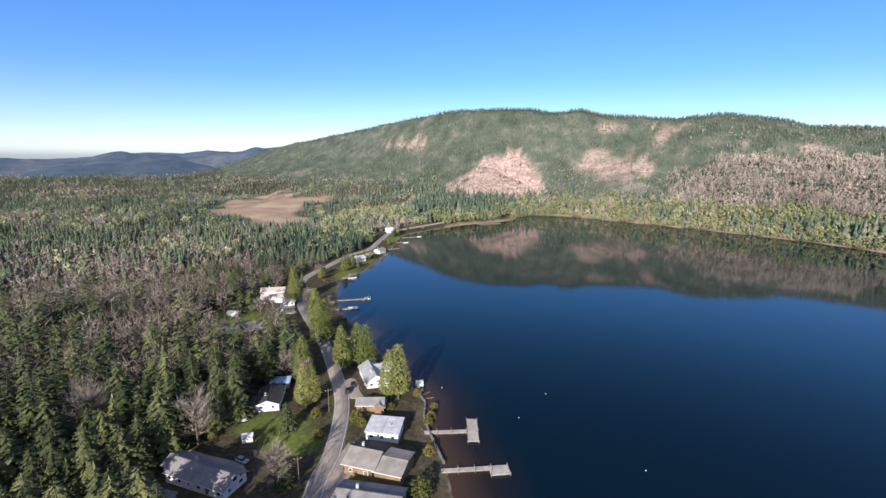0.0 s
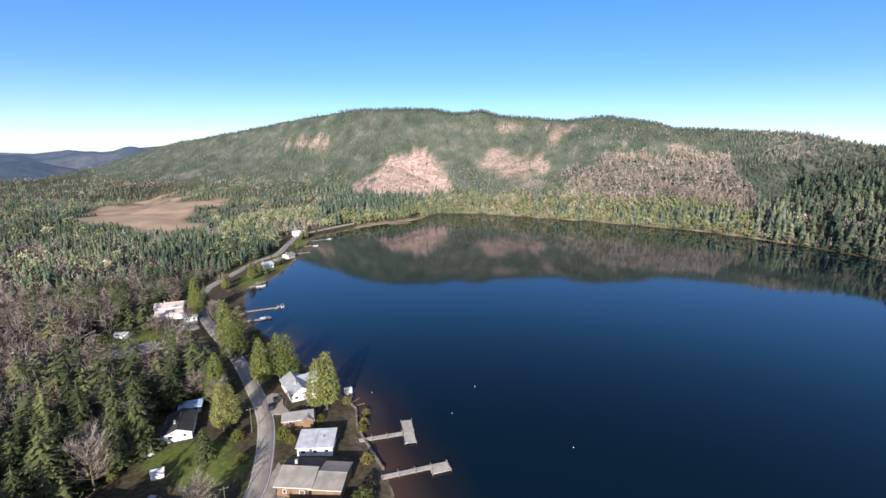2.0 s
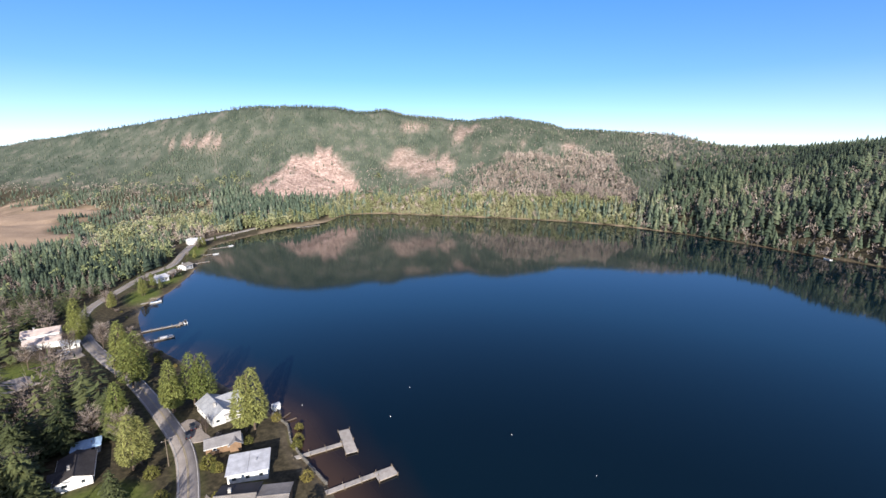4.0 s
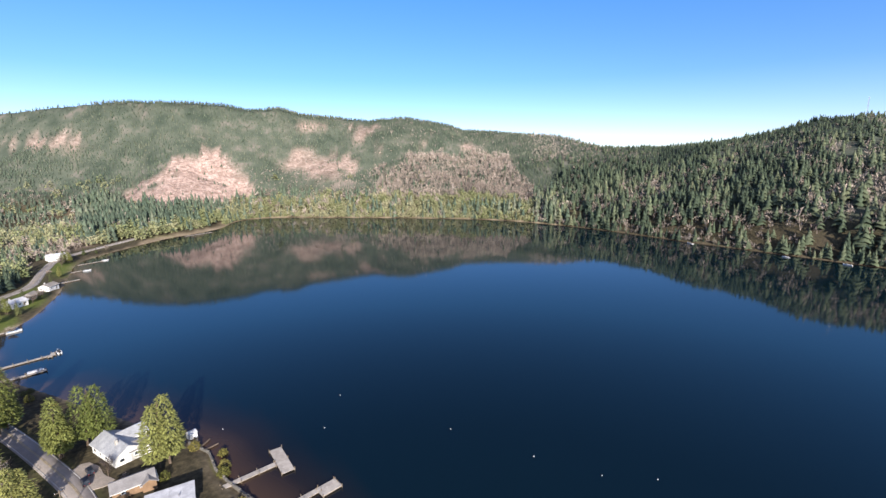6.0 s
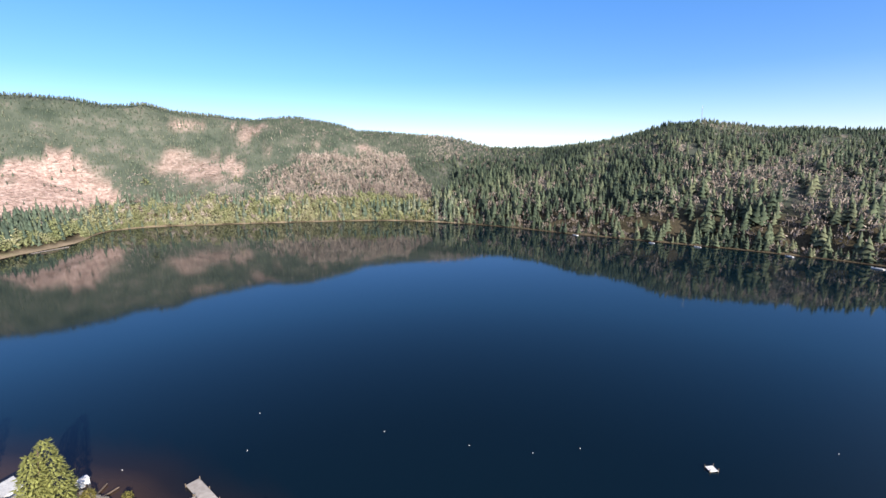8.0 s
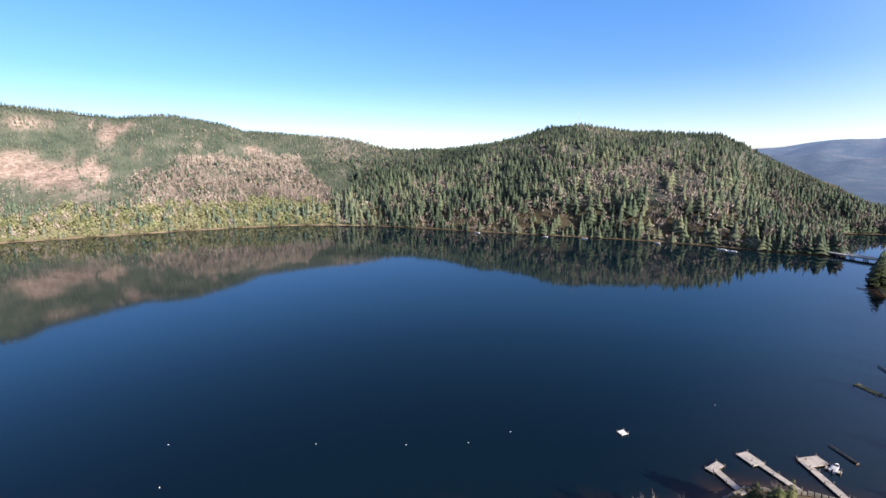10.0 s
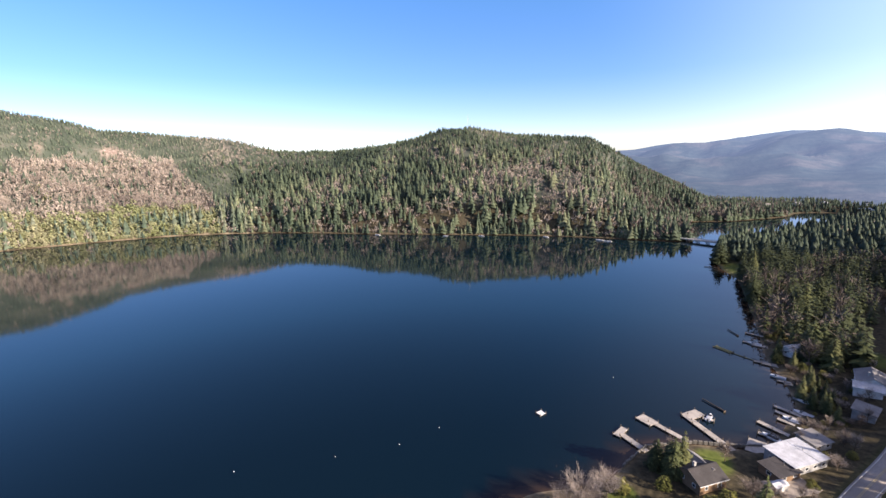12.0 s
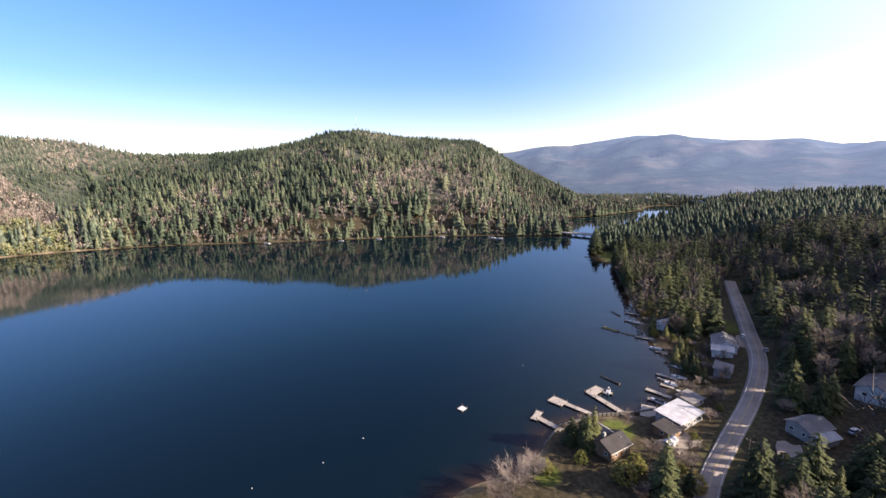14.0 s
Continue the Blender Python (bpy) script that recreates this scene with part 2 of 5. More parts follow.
def tube(bm, p, q, r0, r1, n=8):
    p, q = Vector(p), Vector(q)
    m = Matrix.Translation((p + q) / 2) @ (q - p).to_track_quat("Z", "Y").to_matrix().to_4x4()
    bmesh.ops.create_cone(bm, cap_ends=True, segments=n, radius1=r0, radius2=r1, depth=(q - p).length, matrix=m)
    return bm


def thing(name, label, category, x=0, y=0, z=0, turn=0, group=""):
    ob = new(name)
    ob.empty_display_size = 0.5
    ob.matrix_world = pose(x, y, z, 0, 0, turn)
    return tagged(ob, label, category, group)


# ---- plan ----
SHORE_A = [(4, 108), (2, 121), (-4, 141), (-6, 150), (-6, 160), (-12, 172), (-27, 200), (-52, 244), (-68, 275), (-80, 335), (-68, 367),
           (-58, 425), (-54, 494), (-46, 555), (10, 622), (40, 650), (98, 688), (142, 760), (200, 765), (260, 715), (325, 655), (395, 585),
           (465, 490), (495, 360), (494, 238), (497, 128), (498, 46), (490, -28), (478, -80), (472, -128)]
SHORE_B = [(486, -134), (541, -148), (617, -172), (629, -229), (674, -313), (722, -357), (725, -410), (694, -425), (596, -372), (505, -240),
           (466, -182), (446, -160), (391, -126), (346, -116), (320, -116), (269, -102), (214, -85), (175, -72), (154, -69), (132, -63),
           (118, -53), (103, -40), (102, -19), (97, -3), (86, 6), (77, 13), (73, 27), (66, 38), (40, 58), (12, 80)]
# degrees clockwise from +y, ridge distance, ridge height, steepness of its foot
RIDGE_W = [(-180, 280, 42, 1.2), (-150, 330, 45, 1.3), (-120, 420, 45, 1.4), (-80, 900, 30, 1.5), (-60, 1900, 25, 1.5), (-45, 1900, 20, 1.6), (-30, 1900, 26, 2.0), (-26, 1900, 52, 3.0), (-21, 1800, 118, 3.2),
           (-18, 1700, 144, 3.2), (-13, 1500, 168, 3.0), (-7.4, 1340, 192, 2.4)]
RIDGE_N = [(-3.9, 1250, 201, 2.1), (0.8, 1130, 207, 1.8), (4, 1060, 203, 1.5), (7, 1045, 204, 1.4), (10.2, 1045, 202, 1.4), (13.1, 1045, 193, 1.3), (14.5, 1045, 195, 1.2), (16.6, 1045, 198, 1.2),
           (18.8, 1045, 189, 1.1), (23, 1045, 184, 1.1), (26.7, 1045, 175, 1.1), (29.3, 1045, 182, 1.1), (31.7, 1045, 183, 1.1), (33.7, 1045, 179, 1.1), (36.5, 1045, 170, 1.1),
           (38.6, 1045, 157, 1.1), (42.6, 1045, 151, 1.0)]
RIDGE_E = [(50.4, 1000, 134, 0.85), (55, 950, 111, 0.75), (62, 880, 107, 0.68), (69, 860, 119, 0.65), (75.6, 860, 141, 0.65), (79.3, 860, 146, 0.65), (85, 860, 132, 0.65),
           (91, 850, 127, 0.65), (94.5, 850, 121, 0.65), (97.3, 840, 95, 0.8), (100, 830, 68, 0.9), (104, 800, 36, 1.1)]
RIDGE_S = [(108, 600, 3, 1.2), (115, 540, 4, 1.0), (122, 440, 10, 1.0), (130, 360, 24, 1.1), (137, 320, 30, 1.2), (150, 285, 40, 1.2), (165, 270, 46, 1.2), (180, 280, 42, 1.2)]
SHORE = np.array(SHORE_A + SHORE_B, float)
RIDGE = np.array(RIDGE_W + RIDGE_N + RIDGE_E + RIDGE_S, float)
ROAD = [(239, -163), (201, -141), (158, -116), (129, -99), (104, -77), (80.5, -51.5), (63, -34), (30, -8), (-10, 35), (-32, 75), (-36, 110), (-35, 127), (-38, 154), (-46, 178),
        (-63, 218), (-81, 252), (-98, 290), (-108, 335), (-100, 380), (-90, 423), (-76, 457), (-72, 520), (-60, 575), (0, 650)]


def catmull(pts, per, closed):
    p = np.array(pts, float)
    n = len(p)
    out = []
    for i in range(n if closed else n - 1):
        a, b, c, d = (p[(i + k) % n] if closed else p[min(max(i + k, 0), n - 1)] for k in (-1, 0, 1, 2))
        for s in np.linspace(0, 1, per, endpoint=False):
            out.append(0.5 * (2 * b + (c - a) * s + (2 * a - 5 * b + 4 * c - d) * s * s + (3 * b - a - 3 * c + d) * s ** 3))
    if not closed:
        out.append(p[-1])
    return np.array(out)


SHORE_LINE = catmull(SHORE, 3, True)
ROAD_LINE = catmull(ROAD, 6, False)


def seg_dist(P, line, closed):
    q = np.roll(line, -1, 0) if closed else line[1:]
    p = line if closed else line[:-1]
    best = np.full(len(P), 1e9)
    inside = np.zeros(len(P), bool)
    for a, b in zip(p, q):
        ab = b - a
        t = np.clip(((P - a) @ ab) / (ab @ ab), 0, 1)
        d = P - a - t[:, None] * ab
        best = np.minimum(best, d[:, 0] ** 2 + d[:, 1] ** 2)
        if closed:
            cross = (a[1] > P[:, 1]) != (b[1] > P[:, 1])
            xs = (b[0] - a[0]) * (P[:, 1] - a[1]) / (b[1] - a[1] + 1e-12) + a[0]
            inside ^= cross & (P[:, 0] < xs)
    best = np.sqrt(best)
    return np.where(inside, -best, best) if closed else best


def fbm(P, scale, octaves=4, seed=0):
    """Smooth noise over the plan, about -1 to 1."""
    out, amp, tot = np.zeros(len(P)), 1.0, 0.0
    for o in range(octaves):
        q = P * scale * 2 ** o + 37.7 * o + 11.3 * seed
        i = np.floor(q).astype(np.int64)
        f = q - i
        f = f * f * (3 - 2 * f)

        def h(dx, dy):
            k = (i[:, 0] + dx) * 374761393 + (i[:, 1] + dy) * 668265263 + seed * 974711
            k = (k ^ (k >> 13)) * 1274126177
            return ((k ^ (k >> 16)) & 0xFFFF) / 32767.5 - 1
        v = (h(0, 0) * (1 - f[:, 0]) + h(1, 0) * f[:, 0]) * (1 - f[:, 1]) + (h(0, 1) * (1 - f[:, 0]) + h(1, 1) * f[:, 0]) * f[:, 1]
        out += amp * v
        tot += amp
        amp *= 0.5
    return out / tot * 1.6


def smooth(x):
    x = np.clip(x, 0, 1)
    return x * x * (3 - 2 * x)


def plan(P):
    """Height of the ground, way to the shore, compass bearing, range and share of the climb, for points of the plan."""
    P = np.atleast_2d(np.asarray(P, float))
    s = seg_dist(P, SHORE_LINE, True)
    az = np.degrees(np.arctan2(P[:, 0], P[:, 1]))
    r = np.hypot(P[:, 0], P[:, 1])
    D, h, a = (np.interp(az, RIDGE[:, 0], RIDGE[:, k]) for k in (1, 2, 3))
    land = np.maximum(s, 0)
    u = np.where(r < D, land / (land + np.maximum(D - r, 0) + 1e-6), 1.0)
    up = h * u ** a * np.where((az < 112) & (az > -70), smooth((r - 300) / 150), smooth((r - 60) / 120))
    back = smooth((r - D) / 900) * 0.55
    up = up * (1 - back)
    rough_ = fbm(P, 1 / 260, 4, 3) * 0.09 * h * smooth(u * 3) * smooth((1 - u) * 4) + fbm(P, 1 / 90, 3, 5) * 2.2 * smooth(land / 150)
    rough_ -= (1 - np.abs(fbm(P, 1 / 130, 2, 31))) ** 3 * 0.085 * h * smooth(u * 2.5) * smooth((1 - u) * 5) * (az < 50) * (r > 500)
    z = np.where(s > 0, 0.9 * smooth(s / 4) + 1.2 * smooth((s - 3) / 25) + up * smooth(land / 28) + rough_ * smooth(land / 60), -0.22 * np.minimum(-s, 30))
    return z, s, az, r, u


def height(x, y):
    return float(plan([(x, y)])[0][0])


# ---- zones ----
LAWNS = [(-60, 140, 15, 9), (-50, 131, 12, 8), (93, -22, 7, 5), (66, -52, 5, 4), (74, 8, 5, 4), (-4, 153, 3, 9), (340, -128, 26, 12), (-74, 420, 12, 40), (-60, 520, 9, 40), (-82, 365, 12, 20),
         (-20, 118, 6, 12), (170, -112, 14, 6), (-120, 245, 26, 16), (52, 655, 40, 6)]


def zones(P, pl):
    z, s, az, r, u = pl
    n1, n2 = fbm(P, 1 / 120, 4, 7), fbm(P, 1 / 35, 3, 8)
    top = np.interp(az, [-3, -1, 1, 8.6, 10, 12.6, 13.5], [20, 30, 48, 118, 98, 52, 20]) + 16 * n2 + 8 * fbm(P, 1 / 14, 2, 21)
    slash = smooth((top - z) / 8) * smooth((z - 22 - 6 * n2) / 7) * (np.abs(az - 6) < 9) * (r > 500)
    bald = np.maximum(np.exp(-((az - 20.5) / 3.2) ** 2 - ((z - 82 - 6 * n1) / 24) ** 2) * 1.5, np.exp(-((az - 26 - n2) / 1.6) ** 2 - ((z - 140) / 26) ** 2))
    bald = np.maximum(bald, 1.1 * np.exp(-((az + 5.5 - 2 * n2) / 2.6) ** 2 - ((z - 132 - 10 * n1) / 9) ** 2))
    bald = np.maximum(bald, 1.2 * np.exp(-((az - 24.2 - n2) / 1.1) ** 2 - ((z - 88) / 26) ** 2))
    track = np.exp(-((z - 122 - 5 * np.sin(az / 2.3)) / 2.0) ** 2) * smooth((az - 30) / 2) * smooth((43 - az) / 2) + np.exp(-((z - 166 + 1.4 * np.abs(az - 21)) / 1.8) ** 2) * smooth((az - 15) / 2) * smooth((27 - az) / 2)
    bald = np.maximum(bald, track)
    slash = np.maximum(slash, smooth(bald * 1.7 - 0.5 + 0.75 * n2) * (r > 500) * 0.75)
    field = smooth((0.6 - np.abs((az + 21) / 14) - np.abs((r - 860) / 520) + 0.12 + 0.25 * n1 + 0.12 * n2) * 5)
    grass = np.zeros(len(P))
    for x, y, a, b in LAWNS:
        grass = np.maximum(grass, smooth(2.2 * (1.15 - np.hypot((P[:, 0] - x) / a, (P[:, 1] - y) / b)) + 0.5 * n2))
    grass = np.maximum(grass, 0.3 * smooth((6 - seg_dist(P, ROAD_LINE, False)) / 4) * (r > 20))
    sand = smooth((4.5 + 2 * n2 - s) / 3) * np.where((az > 5) & (az < 50) & (r > 400), 1.0, 0.25)
    sand = np.maximum(sand, smooth((15 + 6 * n2 - s) / 6) * (az > 0) * (az < 9.5) * (r > 560) * 0.8)
    sand = np.where(s < 0, np.where((az > 50) & (r > 300), 0.2, 1.0), sand)
    hill = smooth((z - 25) / 20)
    return dict(slash=slash, field=field, grass=grass, sand=sand, hill=hill), n1, n2


# ---- ground, lake, far hills ----
NA, NR = 720, 210
rad = np.concatenate([[0.5, 15, 30, 42, 52, 60], np.geomspace(66, 4700, NR - 6)])
ang = np.radians(np.arange(NA) * 360 / NA)
GP = np.stack([np.outer(rad, np.sin(ang)), np.outer(rad, np.cos(ang))], -1).reshape(-1, 2)
gpl = plan(GP)
gz, _, _ = zones(GP, gpl)
i, j = np.meshgrid(np.arange(NR - 1), np.arange(NA), indexing="ij")
q00, q01, q10, q11 = i * NA + j, i * NA + (j + 1) % NA, (i + 1) * NA + j, (i + 1) * NA + (j + 1) % NA
gt = np.concatenate([np.stack([q00, q11, q10], -1).reshape(-1, 3), np.stack([q00, q01, q11], -1).reshape(-1, 3),
                     np.stack([np.full(NA - 2, 0), np.arange(2, NA), np.arange(1, NA - 1)], -1)])
gm = tri_mesh("ground", np.column_stack([GP, gpl[0]]), gt, list(gz.items()))
gm.polygons.foreach_set("use_smooth", np.ones(len(gm.polygons), bool))
ground = tagged(link_mesh("ground", gm, M_ground), "wooded valley floor and hillsides with lawns, fields and cleared slopes", "ground", kind="structure")

# the lake: a level sheet that runs a little under its banks
wx, wy = np.meshgrid(np.arange(-140, 790, 6.0), np.arange(-470, 820, 6.0), indexing="ij")
WP = np.stack([wx, wy], -1).reshape(-1, 2)
ws = seg_dist(WP, SHORE_LINE, True)
nx, ny = wx.shape
i, j = np.meshgrid(np.arange(nx - 1), np.arange(ny - 1), indexing="ij")
a0 = i * ny + j
wt_ = np.concatenate([np.stack([a0, a0 + ny, a0 + ny + 1], -1).reshape(-1, 3), np.stack([a0, a0 + ny + 1, a0 + 1], -1).reshape(-1, 3)])
wt_ = wt_[(ws[wt_] < 9).any(1)]
used, inv = np.unique(wt_, return_inverse=True)
wet = np.where((WP[used][:, 1] < 260) & (WP[used][:, 0] < 60), 1.0, 3.0)
wm = tri_mesh("water", np.column_stack([WP[used], np.zeros(len(used))]), inv.reshape(-1, 3), [("depth", np.clip(-ws[used] / 24 * wet, 0, 1))])
tagged(link_mesh("water", wm, M_water), "still dark blue lake water mirroring the hills", "lake", kind="structure")

# hazy hills on the horizon
FAR = np.array([(-180, 130), (-60, 120), (-45, 45), (-41, 62), (-36.2, 92), (-33.2, 118), (-30, 110), (-27.5, 136), (-25, 120), (-22.5, 150), (-20.8, 158), (-16, 190), (0, 150), (60, 120), (97, 110),
                (100.4, 118), (104.4, 160), (108, 158), (113.8, 204), (115.6, 216), (120.3, 192), (125, 158), (127, 150), (131, 152), (134, 110), (140, 104), (180, 130)], float)
fa, fr_ = np.arange(-180, 180, 0.5), np.linspace(0, 1, 14)
FPx = []
for k in fr_:
    R = np.interp(fa, [-99, 96, 100, 118, 126, 150, 179], [1650, 1650, 930, 900, 760, 760, 1650]) * (1 - k) + 3610 * k
    hh = np.interp(fa, FAR[:, 0], FAR[:, 1])
    PP = np.stack([R * np.sin(np.radians(fa)), R * np.cos(np.radians(fa))], -1)
    zz = hh * k ** 1.05 + (fbm(PP, 1 / 420, 4, 9) * 68 + 10) * math.sin(math.pi * k) + fbm(PP, 1 / 60, 3, 2) * 3.0 * k
    FPx.append(np.column_stack([PP, zz + 6.5]))
nf = len(fa)
i, j = np.meshgrid(np.arange(len(fr_) - 1), np.arange(nf), indexing="ij")
q00, q01, q10, q11 = i * nf + j, i * nf + (j + 1) % nf, (i + 1) * nf + j, (i + 1) * nf + (j + 1) % nf
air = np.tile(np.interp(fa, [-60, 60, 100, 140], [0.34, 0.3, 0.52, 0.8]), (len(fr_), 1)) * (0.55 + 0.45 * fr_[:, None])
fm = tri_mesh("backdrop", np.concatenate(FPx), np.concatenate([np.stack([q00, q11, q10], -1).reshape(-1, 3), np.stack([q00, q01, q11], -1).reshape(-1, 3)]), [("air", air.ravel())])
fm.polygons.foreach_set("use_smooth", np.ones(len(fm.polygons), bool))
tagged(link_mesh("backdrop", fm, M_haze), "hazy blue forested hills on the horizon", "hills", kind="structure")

# ---- road ----
def ribbon(name, line, off0, off1, mat, parent, lift, gaps=None):
    t = np.gradient(line, axis=0)
    t /= np.linalg.norm(t, axis=1)[:, None]
    nrm = np.stack([t[:, 1], -t[:, 0]], -1)
    A, B = line + nrm * off0, line + nrm * off1
    mid = np.max([plan(line + nrm * o)[0] for o in (-4.5, -2, 0, 2, 4.5)], axis=0)
    z = np.convolve(np.pad(mid, 2, mode="edge"), np.ones(5) / 5, "valid")
    z = np.maximum(z, mid) + lift
    n = len(line)
    v = np.concatenate([np.column_stack([A, z]), np.column_stack([B, z])])
    if lift < 0.3:
        v = np.concatenate([v, np.column_stack([line + nrm * (off0 - 1.0 * np.sign(off1 - off0)), z - 1.4]), np.column_stack([line + nrm * (off1 + 1.0 * np.sign(off1 - off0)), z - 1.4])])
    f = []
    for k in range(n - 1):
        if gaps and (k // gaps) % 2:
            continue
        f += [(k, n + k, n + k + 1), (k, n + k + 1, k + 1)]
        if lift < 0.3:
            f += [(2 * n + k, k, k + 1), (2 * n + k, k + 1, 2 * n + k + 1), (n + k, 3 * n + k, 3 * n + k + 1), (n + k, 3 * n + k + 1, n + k + 1)]
    return link_mesh(name, tri_mesh(name, v, np.array(f)), mat, parent)


FINE_ROAD = catmull(ROAD, 16, False)
road = tagged(ribbon("road", FINE_ROAD, -2.8, 2.8, M_asphalt, None, 0.22), "sun-bleached two-lane asphalt lakeside road", "road", kind="structure")
for o in (-2.5, 2.5):
    ribbon("edge_line", FINE_ROAD, o - 0.1, o + 0.1, M_line, road, 0.31)
for o in (-0.16, 0.16):
    ribbon("centre_line", FINE_ROAD, o - 0.07, o + 0.07, M_yellow, road, 0.31)


# ---- trees ----
def kite(V, F, base, tip, width, sag):
    """A drooping spray: four corners, two triangles."""
    base, tip = np.asarray(base, float), np.asarray(tip, float)
    d = tip - base
    side = np.cross(d, (0, 0, 1.0))
    side /= np.linalg.norm(side) + 1e-9
    mid = base + d * 0.55
    k = len(V)
    V += [base, mid + side * width / 2 - (0, 0, sag), tip, mid - side * width / 2 - (0, 0, sag)]
    F += [(k, k + 1, k + 2), (k, k + 2, k + 3)]


def conifer(seed, h, r, whorls, per, twigs, foot=0.12, fat=0.85):
    g = np.random.default_rng(seed)
    V, F = [], []
    for w in range(whorls):
        t = (w + g.uniform(-0.3, 0.3)) / whorls
        t = min(max(t, 0), 0.985)
        z = h * (foot + (1 - foot) * t)
        rr = r * (1 - t) ** fat * (1 if t > 0.1 else 0.75 + 2.5 * t)
        for k in range(max(3, int(per * (0.5 + 0.5 * (1 - t))))):
            a = g.uniform(0, 2 * math.pi)
            L = rr * g.uniform(0.65, 1.15) + 0.25
            dirn = np.array([math.cos(a), math.sin(a), 0])
            tip = dirn * L + (0, 0, z - L * g.uniform(0.1, 0.5))
            base = dirn * L * 0.08 + (0, 0, z + 0.12 * L)
            kite(V, F, base, tip, L * g.uniform(0.24, 0.42) + 0.2, 0.1 * L)
            for q in range(twigs):
                c = g.uniform(0.35, 0.95)
                p = base + (tip - base) * c
                a2 = a + g.choice((-1, 1)) * g.uniform(0.4, 1.2)
                l2 = L * g.uniform(0.25, 0.45)
                kite(V, F, p, p + np.array([math.cos(a2) * l2, math.sin(a2) * l2, -l2 * g.uniform(0.1, 0.7)]), l2 * 0.5, 0.1 * l2)
    kite(V, F, (0, 0, h * 0.9), (0.1, 0, h * 1.02), 0.5, 0)
    return np.array(V), np.array(F)


def leafy(seed, h, r, count, size, foot=0.16, lumps=9, point=1.0):
    """A dense crown of small hanging sprays in uneven lumps round a tapering core."""
    g = np.random.default_rng(seed)
    V, F = [], []
    lump = [(g.uniform(0, 2 * math.pi), g.uniform(0, 1), g.uniform(0.75, 1.2)) for _ in range(lumps)]
    for _ in range(count):
        t = g.beta(1.3, 1.5)
        a = g.uniform(0, 2 * math.pi)
        prof = (math.sin(math.pi * min(1, (t * 0.86 + 0.14)) ** 0.75)) ** 0.75 * (1 - 0.35 * point * t)
        bulge = 1 + 0.42 * sum((m - 0.95) * math.exp(-((math.atan2(math.sin(a - b), math.cos(a - b))) / 0.5) ** 2 - ((t - c) / 0.14) ** 2) * 4 for b, c, m in lump)
        rho = r * prof * bulge * g.uniform(0.45, 1.0) ** 0.5
        p = np.array([math.cos(a) * rho, math.sin(a) * rho, h * (foot + (1 - foot) * t)])
        out = np.array([math.cos(a) + g.normal(0, 0.4), math.sin(a) + g.normal(0, 0.4), g.uniform(-0.7, 0.5)])
        kite(V, F, p, p + out * size * g.uniform(0.6, 1.3), size * g.uniform(0.5, 1.0), 0.1)
    return np.array(V), np.array(F)


# leaders of the cedars: dx, dy, share of the height, spread
CEDAR_TOPS = [((1.9, 0.6, 1.0, 4.8), (-2.4, -0.5, 0.9, 4.4)), ((-3.1, 0.4, 1.0, 4.7), (2.8, -0.6, 0.96, 4.7), (0, 1.8, 0.8, 4.0)), ((0, 0, 1.0, 5.0), (0.8, 1.6, 0.72, 4.0))]


def cedar_crown(seed, h, count, tops):
    """Ragged spires of hanging sprays, one round each leader, broadest low down and skirted above the bare stem."""
    g = np.random.default_rng(200 + seed)
    V, F = [], []
    for dx, dy, share, r in tops:
        H = h * share
        lump = [(g.uniform(0, 2 * math.pi), g.uniform(0, 0.95), g.uniform(-0.3, 0.28)) for _ in range(26)]
        for _ in range(count // len(tops)):
            t = 1 - math.sqrt(g.uniform(0, 1)) if g.uniform() < 0.55 else g.uniform(0, 1)
            a = g.uniform(0, 2 * math.pi)
            prof = min(1.0, (t + 0.03) / 0.2) ** 0.5 * (1 - t) ** 0.6
            bulge = 1 + sum(m * math.exp(-(math.atan2(math.sin(a - b), math.cos(a - b)) / 0.45) ** 2 - ((t - c) / 0.09) ** 2) for b, c, m in lump)
            rho = r * prof * bulge * g.uniform(0.4, 1.0) ** 0.5
            p = np.array([dx * (1 - 0.25 * t) + math.cos(a) * rho, dy * (1 - 0.25 * t) + math.sin(a) * rho, H * (0.17 + 0.83 * t)])
            out = np.array([math.cos(a) + g.normal(0, 0.45), math.sin(a) + g.normal(0, 0.45), g.uniform(-0.9, 0.5)])
            L = g.uniform(0.5, 1.1)
            kite(V, F, p, p + out * L, L * g.uniform(0.4, 0.8), 0.1)
    return np.array(V), np.array(F)


def stick(V, F, p, q, w0, w1):
    p, q = np.asarray(p, float), np.asarray(q, float)
    d = q - p
    s1 = np.cross(d, (0.3, 0.2, 1.0))
    s1 /= np.linalg.norm(s1) + 1e-9
    s2 = np.cross(d, s1)
    s2 /= np.linalg.norm(s2) + 1e-9
    k = len(V)
    tri = [s1, -0.5 * s1 + 0.87 * s2, -0.5 * s1 - 0.87 * s2]
    V += [p + s * w0 for s in tri] + [q + s * w1 for s in tri]
    for a in range(3):
        b = (a + 1) % 3
        F += [(k + a, k + b, k + 3 + b), (k + a, k + 3 + b, k + 3 + a)]


